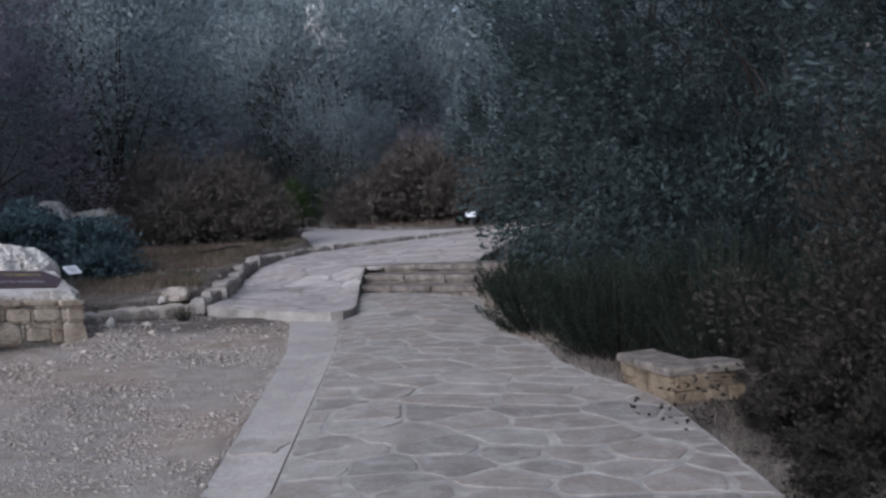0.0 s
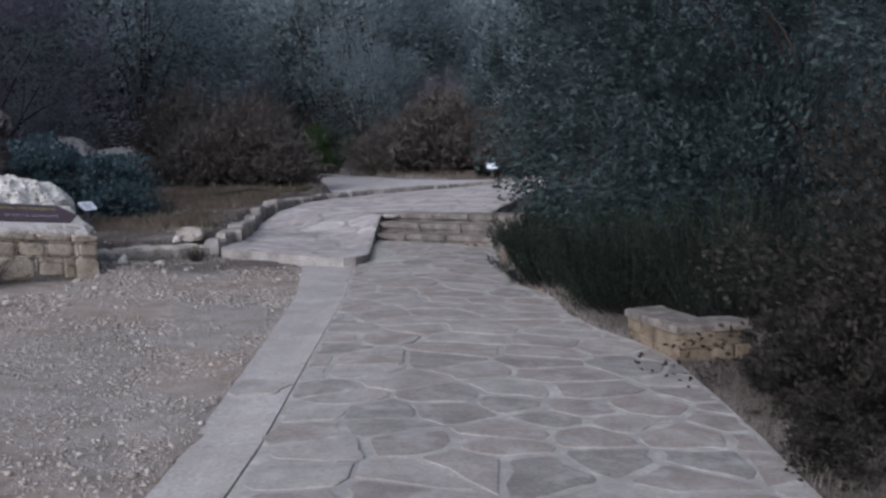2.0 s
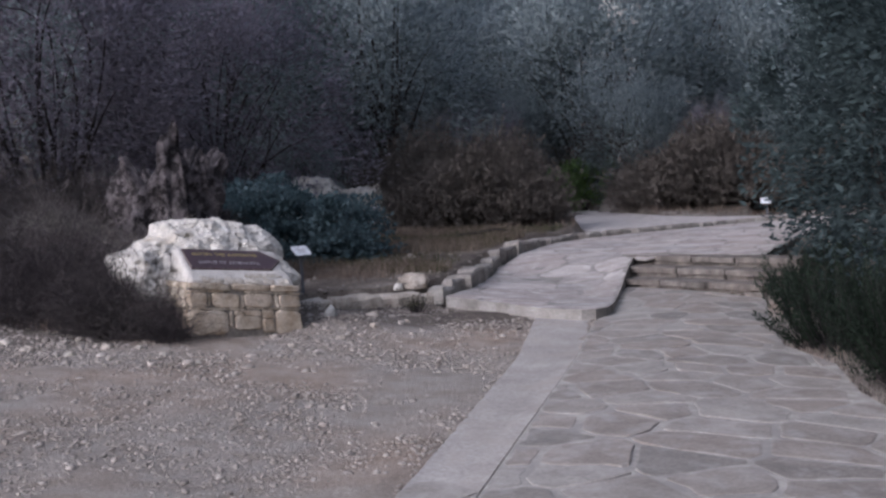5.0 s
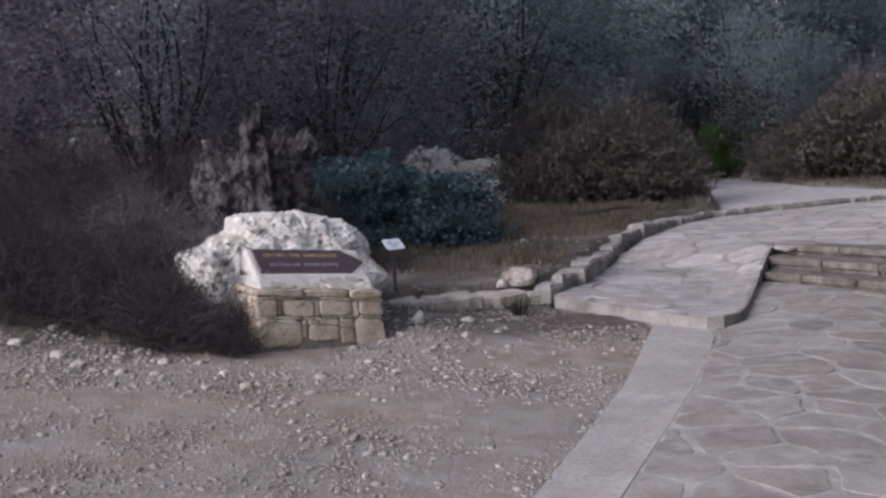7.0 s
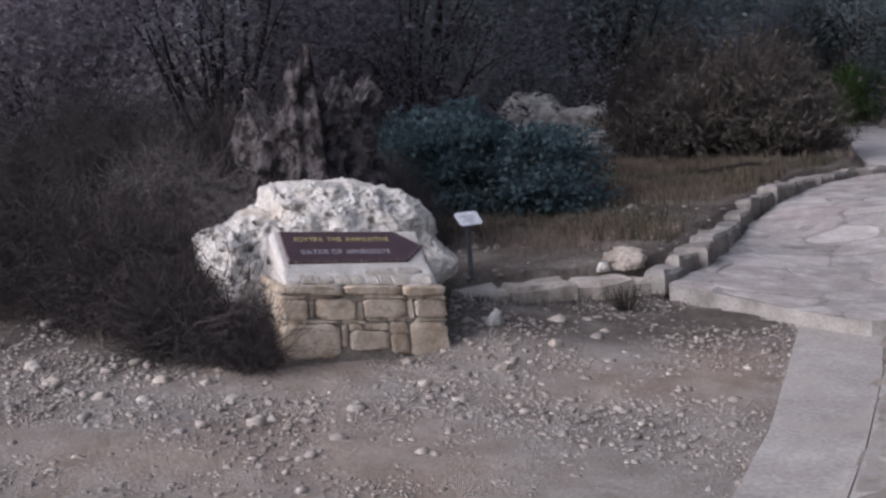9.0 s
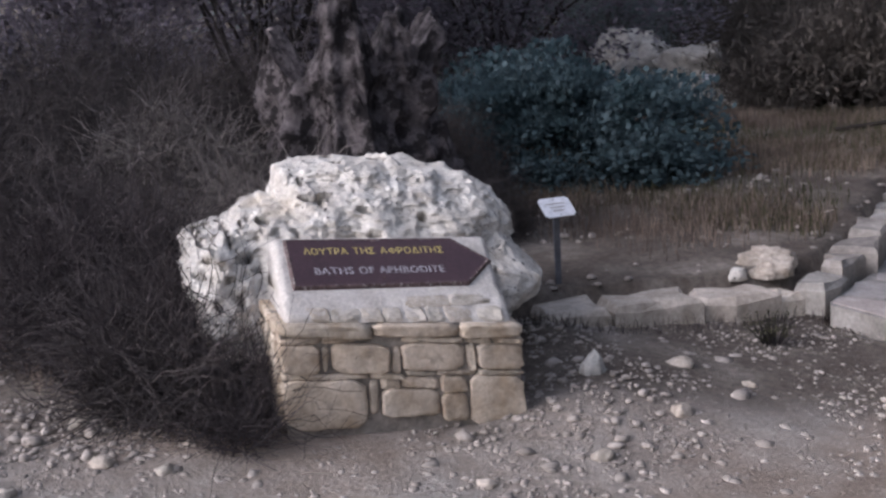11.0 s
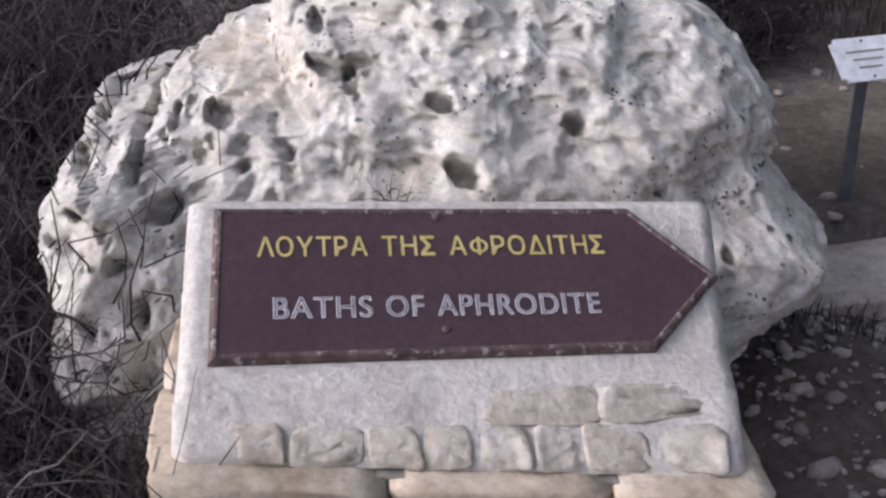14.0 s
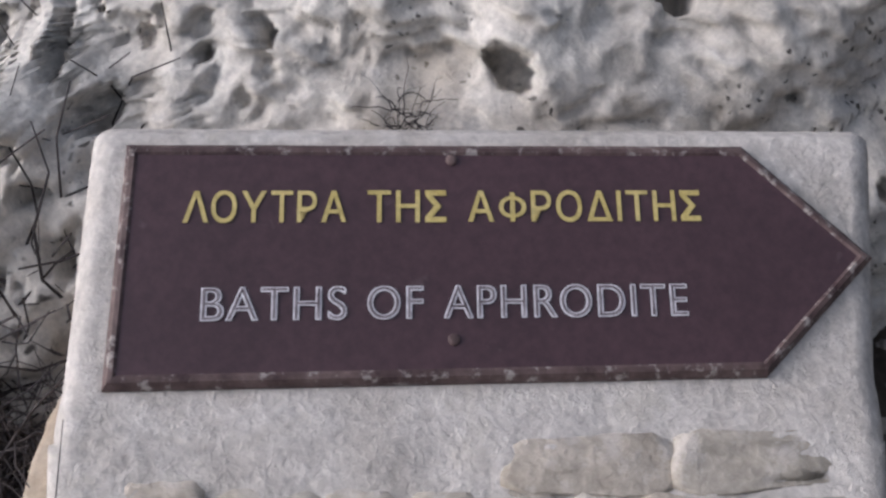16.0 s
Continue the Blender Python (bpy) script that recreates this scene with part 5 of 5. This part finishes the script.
def bramble(at, radii, count, seed, label, mat, width=0.006, curl=1.0, turn=0, group="", name="bramble", length=(0.12, 0.55)):
    """A tangle of dry arching twigs."""
    rng = np.random.default_rng(seed)
    th = thing(name, at, label, "dry bush", group)
    th.rotation_euler = (0, 0, radians(turn))
    k = 7
    c = rng.normal(size=(count, 3))
    c /= np.linalg.norm(c, axis=1)[:, None]
    c *= rng.uniform(0.2, 0.95, count)[:, None] ** 0.6
    c[:, 2] = np.abs(c[:, 2])
    d = rng.normal(size=(count, 3)) + np.array([0, 0, 0.5])
    d /= np.linalg.norm(d, axis=1)[:, None]
    L = rng.uniform(*length, count)
    P = [c * np.array(radii)]
    for i in range(k - 1):
        d = d + rng.normal(size=(count, 3)) * 0.32 * curl + np.array([0, 0, -0.05])
        d /= np.linalg.norm(d, axis=1)[:, None]
        P.append(P[-1] + d * (L / (k - 1))[:, None])
    P = np.stack(P, 1)
    P[:, :, 2] = np.maximum(P[:, :, 2], -0.02)
    R = width * 0.5 * np.linspace(1, 0.35, k)[None] * rng.uniform(0.5, 1.5, (count, 1))
    v, f = tubes(P, R, 3)
    part("tangle", mesh("tangle", v, f, mat), th)
    return th


b1 = bramble((-4.92, 10.62, 0.0), (0.5, 0.42, 0.42), 5200, 401, "tangle of dry grey-brown twigs beside the boulder", M_TWIG)
bramble((-4.74, 10.34, 0.0), (0.36, 0.20, 0.29), 1700, 415, "dense low tangle of dry twigs hiding the foot of the boulder", M_TWIG3)
b2 = bramble((-5.6, 10.9, 0.05), (0.8, 0.6, 0.66), 6500, 402, "broad tangle of dry dark twigs at the gravel edge", M_TWIG)
b3 = bramble((-6.7, 11.1, 0.1), (0.9, 0.8, 0.85), 5600, 403, "big tangle of dry grey twigs at the gravel edge", M_TWIG3)
b4 = bramble((-5.35, 11.75, 0.1), (0.6, 0.5, 0.66), 3200, 404, "pale lichen-grey dry twigs in front of the stump", M_TWIG2)
b5 = bramble((-6.6, 12.3, 0.15), (0.7, 0.7, 0.95), 5200, 405, "tall tangle of dry grey twigs beside the stump", M_TWIG2)
for i, (x, y, s, a) in enumerate([(-7.7, 10.9, 1.1, 50), (-7.4, 12.4, 1.15, 120), (-8.6, 11.8, 1.3, 200), (-7.2, 13.8, 1.3, 300), (-8.6, 13.6, 1.5, 20), (-6.3, 14.3, 0.9, 75), (-9.8, 11.2, 1.5, 160), (-5.2, 13.3, 0.6, 250)]):
    c = copy_thing(b3, pose(x, y, rise(x, y), 0, 0, a) @ Matrix.Scale(s, 4))
    tagged(c, "dry dark twiggy thicket at the back of the gravel", "dry bush", "brambles")
stem_bush((-4.42, 12.1, 0.06), 26, 0.3, 0.13, 411, M_LIME, "small yellow-green weed beside the plant label", 14, 0.03, 0.008, category="weed", name="weed")
stem_bush((-3.0, 12.55, -0.05), 30, 0.14, 0.12, 412, M_GRASS, "low grey-green weed at the foot of the low wall", 12, 0.02, 0.006, category="weed", name="weed")
bramble((-4.63, 11.08, 0.28), (0.07, 0.09, 0.22), 150, 413, "thin dry stalks in front of the boulder", M_TWIG2, 0.003, length=(0.06, 0.2))
bramble((-4.30, 11.06, 0.55), (0.05, 0.04, 0.06), 60, 414, "little dead twig in a cleft of the boulder", M_TWIG, 0.002, length=(0.02, 0.09))
bramble((-4.25, 10.28, 0.0), (0.2, 0.14, 0.16), 320, 406, "small tuft of dry twigs at the foot of the pedestal", M_TWIG, 0.004)
bramble((-4.45, 10.55, 0.0), (0.26, 0.2, 0.24), 1300, 407, "dry twigs leaning on the pedestal", M_TWIG, 0.004)


v, f = tubes(np.array([[(-4.25, 18.6, 0.32), (-4.0, 18.75, 0.34), (-3.75, 18.95, 0.37), (-3.5, 19.0, 0.34)]]), np.array([[0.02, 0.024, 0.022, 0.012]]), 6)
tagged(new("stick", mesh("stick", v, f, M_BARK, True)), "short dark fallen stick lying on the bed", "stick")

# grass on the beds
def grass(name, box, n, height, width, mat, seed, label, cond=None, patch=None):
    rng = np.random.default_rng(seed)
    xy = rng.uniform(box[:2], box[2:], (n, 2))
    if patch:
        k = np.array([noise.noise(Vector((x * patch, y * patch, seed))) for x, y in xy])
        xy = xy[k > rng.uniform(-0.3, 0.25, n)]
    if cond is not None:
        xy = xy[cond(xy[:, 0], xy[:, 1])]
    z = land(xy[:, 0], xy[:, 1]) - 0.01
    v, f = blades(rng, np.column_stack([xy, z]), height, width)
    return tagged(new(name, mesh(name, v, f, mat)), label, "grass", kind="stuff")


garden = lambda x, y: inside(GARDEN, x, y) & inside(GARDEN, x + 0.14, y - 0.14)
grass("dry_grass", (-8.0, 12.0, -2.9, 20.0), 80000, 0.11, 0.006, M_DRY, 501, "short dry brown grass on the bed", garden, 0.8)
grass("green_grass", (-6.0, 14.0, -2.9, 21.0), 22000, 0.10, 0.007, M_GRASS, 502, "patches of dull green grass on the bed", garden, 0.6)
grass("far_grass", (-14.0, 20.0, 3.0, 45.0), 42000, 0.12, 0.016, M_DRY, 503, "dry brown grass under the far trees", lambda x, y: garden(x, y) & ~inside(FARPATH, x, y) & ~((x > -2.75) & (y < 24.8)), 0.4)
grass("litter", (0.2, 4.0, 4.5, 15.0), 60000, 0.05, 0.008, M_BROWN, 504, "dry litter under the shrubs by the path", lambda x, y: ~inside(LOWER, x, y))
grass("edge_grass", (-8.5, 9.7, -4.1, 12.6), 16000, 0.14, 0.005, M_DRY, 505, "dry straw at the foot of the brambles", lambda x, y: (y > 10.35 + 0.15 * np.sin(x * 5)) & (x < -4.35), 1.2)
grass("wall_weeds", (-4.1, 11.7, -2.6, 13.2), 5000, 0.07, 0.004, M_TWIG, 506, "small dead weeds along the foot of the low wall", lambda x, y: np.abs((y - 11.98) - (x + 3.9) * 1.08) < 0.09)

# trees all round, from four shapes
# crowns use the leaf colours paled for haze
protos = [
    tree("tree", (-7.6, 25.8, 0.7), (2.6, 2.5, 3.1), 3.2, 15000, (0.14, 0.06), M_FAR_HAZED, "dark green evergreen tree on the slope behind the garden", 601, 80, 0.12, 0.07, group="trees on the slope", hollow=0.6, soft=True),
    tree("tree", (-9.6, 16.6, 0.5), (2.4, 2.3, 2.9), 2.7, 22000, (0.09, 0.04), M_TREE_HAZED, "dark brownish leafy tree behind the brambles", 602, 100, 0.12, 0.05, group="trees on the slope", hollow=0.6, soft=True),
    tree("tree", (-3.8, 36.5, 1.0), (3.2, 3.0, 3.4), 3.4, 12000, (0.2, 0.08), M_FAR_HAZED, "grey-green tree beyond the far path", 603, 70, 0.13, 0.08, group="trees on the slope", hollow=0.6, soft=True),
]
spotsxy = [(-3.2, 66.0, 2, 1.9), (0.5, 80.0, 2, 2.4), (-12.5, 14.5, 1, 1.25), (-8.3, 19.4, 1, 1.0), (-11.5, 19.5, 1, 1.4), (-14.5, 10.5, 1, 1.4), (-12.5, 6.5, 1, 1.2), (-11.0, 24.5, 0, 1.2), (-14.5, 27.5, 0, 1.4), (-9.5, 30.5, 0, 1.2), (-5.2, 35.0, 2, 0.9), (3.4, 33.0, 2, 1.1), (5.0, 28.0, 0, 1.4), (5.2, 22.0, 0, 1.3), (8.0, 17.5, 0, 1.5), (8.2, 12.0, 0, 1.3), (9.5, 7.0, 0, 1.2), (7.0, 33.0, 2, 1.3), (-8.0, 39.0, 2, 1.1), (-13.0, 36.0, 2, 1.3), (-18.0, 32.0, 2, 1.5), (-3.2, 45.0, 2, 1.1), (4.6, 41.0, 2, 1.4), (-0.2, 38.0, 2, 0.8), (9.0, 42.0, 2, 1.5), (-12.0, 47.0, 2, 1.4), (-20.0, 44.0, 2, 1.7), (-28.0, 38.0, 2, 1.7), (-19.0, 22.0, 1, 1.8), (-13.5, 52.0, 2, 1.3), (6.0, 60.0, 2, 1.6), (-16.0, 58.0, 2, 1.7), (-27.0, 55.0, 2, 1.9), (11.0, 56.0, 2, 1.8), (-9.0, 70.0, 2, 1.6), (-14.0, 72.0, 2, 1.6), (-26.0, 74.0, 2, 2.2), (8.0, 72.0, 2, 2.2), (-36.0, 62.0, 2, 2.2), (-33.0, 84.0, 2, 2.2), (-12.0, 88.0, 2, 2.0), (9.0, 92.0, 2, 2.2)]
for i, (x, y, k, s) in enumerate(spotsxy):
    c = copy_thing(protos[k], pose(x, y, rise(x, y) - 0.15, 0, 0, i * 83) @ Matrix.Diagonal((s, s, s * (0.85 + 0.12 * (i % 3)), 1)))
    if k == 1:
        tagged(c, "dark leafy tree at the back of the gravel", "tree")
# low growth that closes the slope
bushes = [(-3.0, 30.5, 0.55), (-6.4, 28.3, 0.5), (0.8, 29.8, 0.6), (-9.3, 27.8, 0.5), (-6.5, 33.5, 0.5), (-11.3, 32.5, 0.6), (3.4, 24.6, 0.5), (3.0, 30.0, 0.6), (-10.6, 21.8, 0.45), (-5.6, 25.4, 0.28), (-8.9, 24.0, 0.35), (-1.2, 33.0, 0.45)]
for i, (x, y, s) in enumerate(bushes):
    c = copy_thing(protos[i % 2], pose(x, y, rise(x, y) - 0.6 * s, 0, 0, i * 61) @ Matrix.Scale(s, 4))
    tagged(c, "dark green bush among the trees on the slope", "bush", "bushes on the slope")


# ---- paving stones, last ----
def lay(parent, region, cell, joint, seed, height, mat, centre, limit=290):
    rng = np.random.default_rng(seed)
    cells = crazy(region, cell, joint, seed)
    cells.sort(key=lambda c: np.hypot(*(np.mean(c, axis=0) - np.array(centre))))
    shrink = np.random.default_rng(seed + 7).uniform(0.90, 1.02, len(cells))
    cells = [[tuple(m + (np.array(q) - m) * k) for q in c] for c, k in zip(cells, shrink) for m in [np.mean(c, axis=0)]]
    for poly in cells[:limit]:
        part("flagstone", flag(poly, height, rng, mat), parent)
    rest = cells[limit:]
    if rest:
        V, F, o = [], [], 0
        for poly in rest:
            me = flag(poly, height, rng, mat)
            V += [tuple(v.co) for v in me.vertices]
            F += [tuple(i + o for i in p.vertices) for p in me.polygons]
            o = len(V)
            bpy.data.meshes.remove(me)
        part("flagstones", mesh("flagstones", V, F, mat), parent, kind="stuff")


lay(path_bed, LOWER, 0.33, 0.03, 901, low, M_FLAG, (0.0, 8.0))
lay(ramp_bed, UPPER, 0.40, 0.02, 902, upper, M_FLAG2, (-2.0, 14.5))
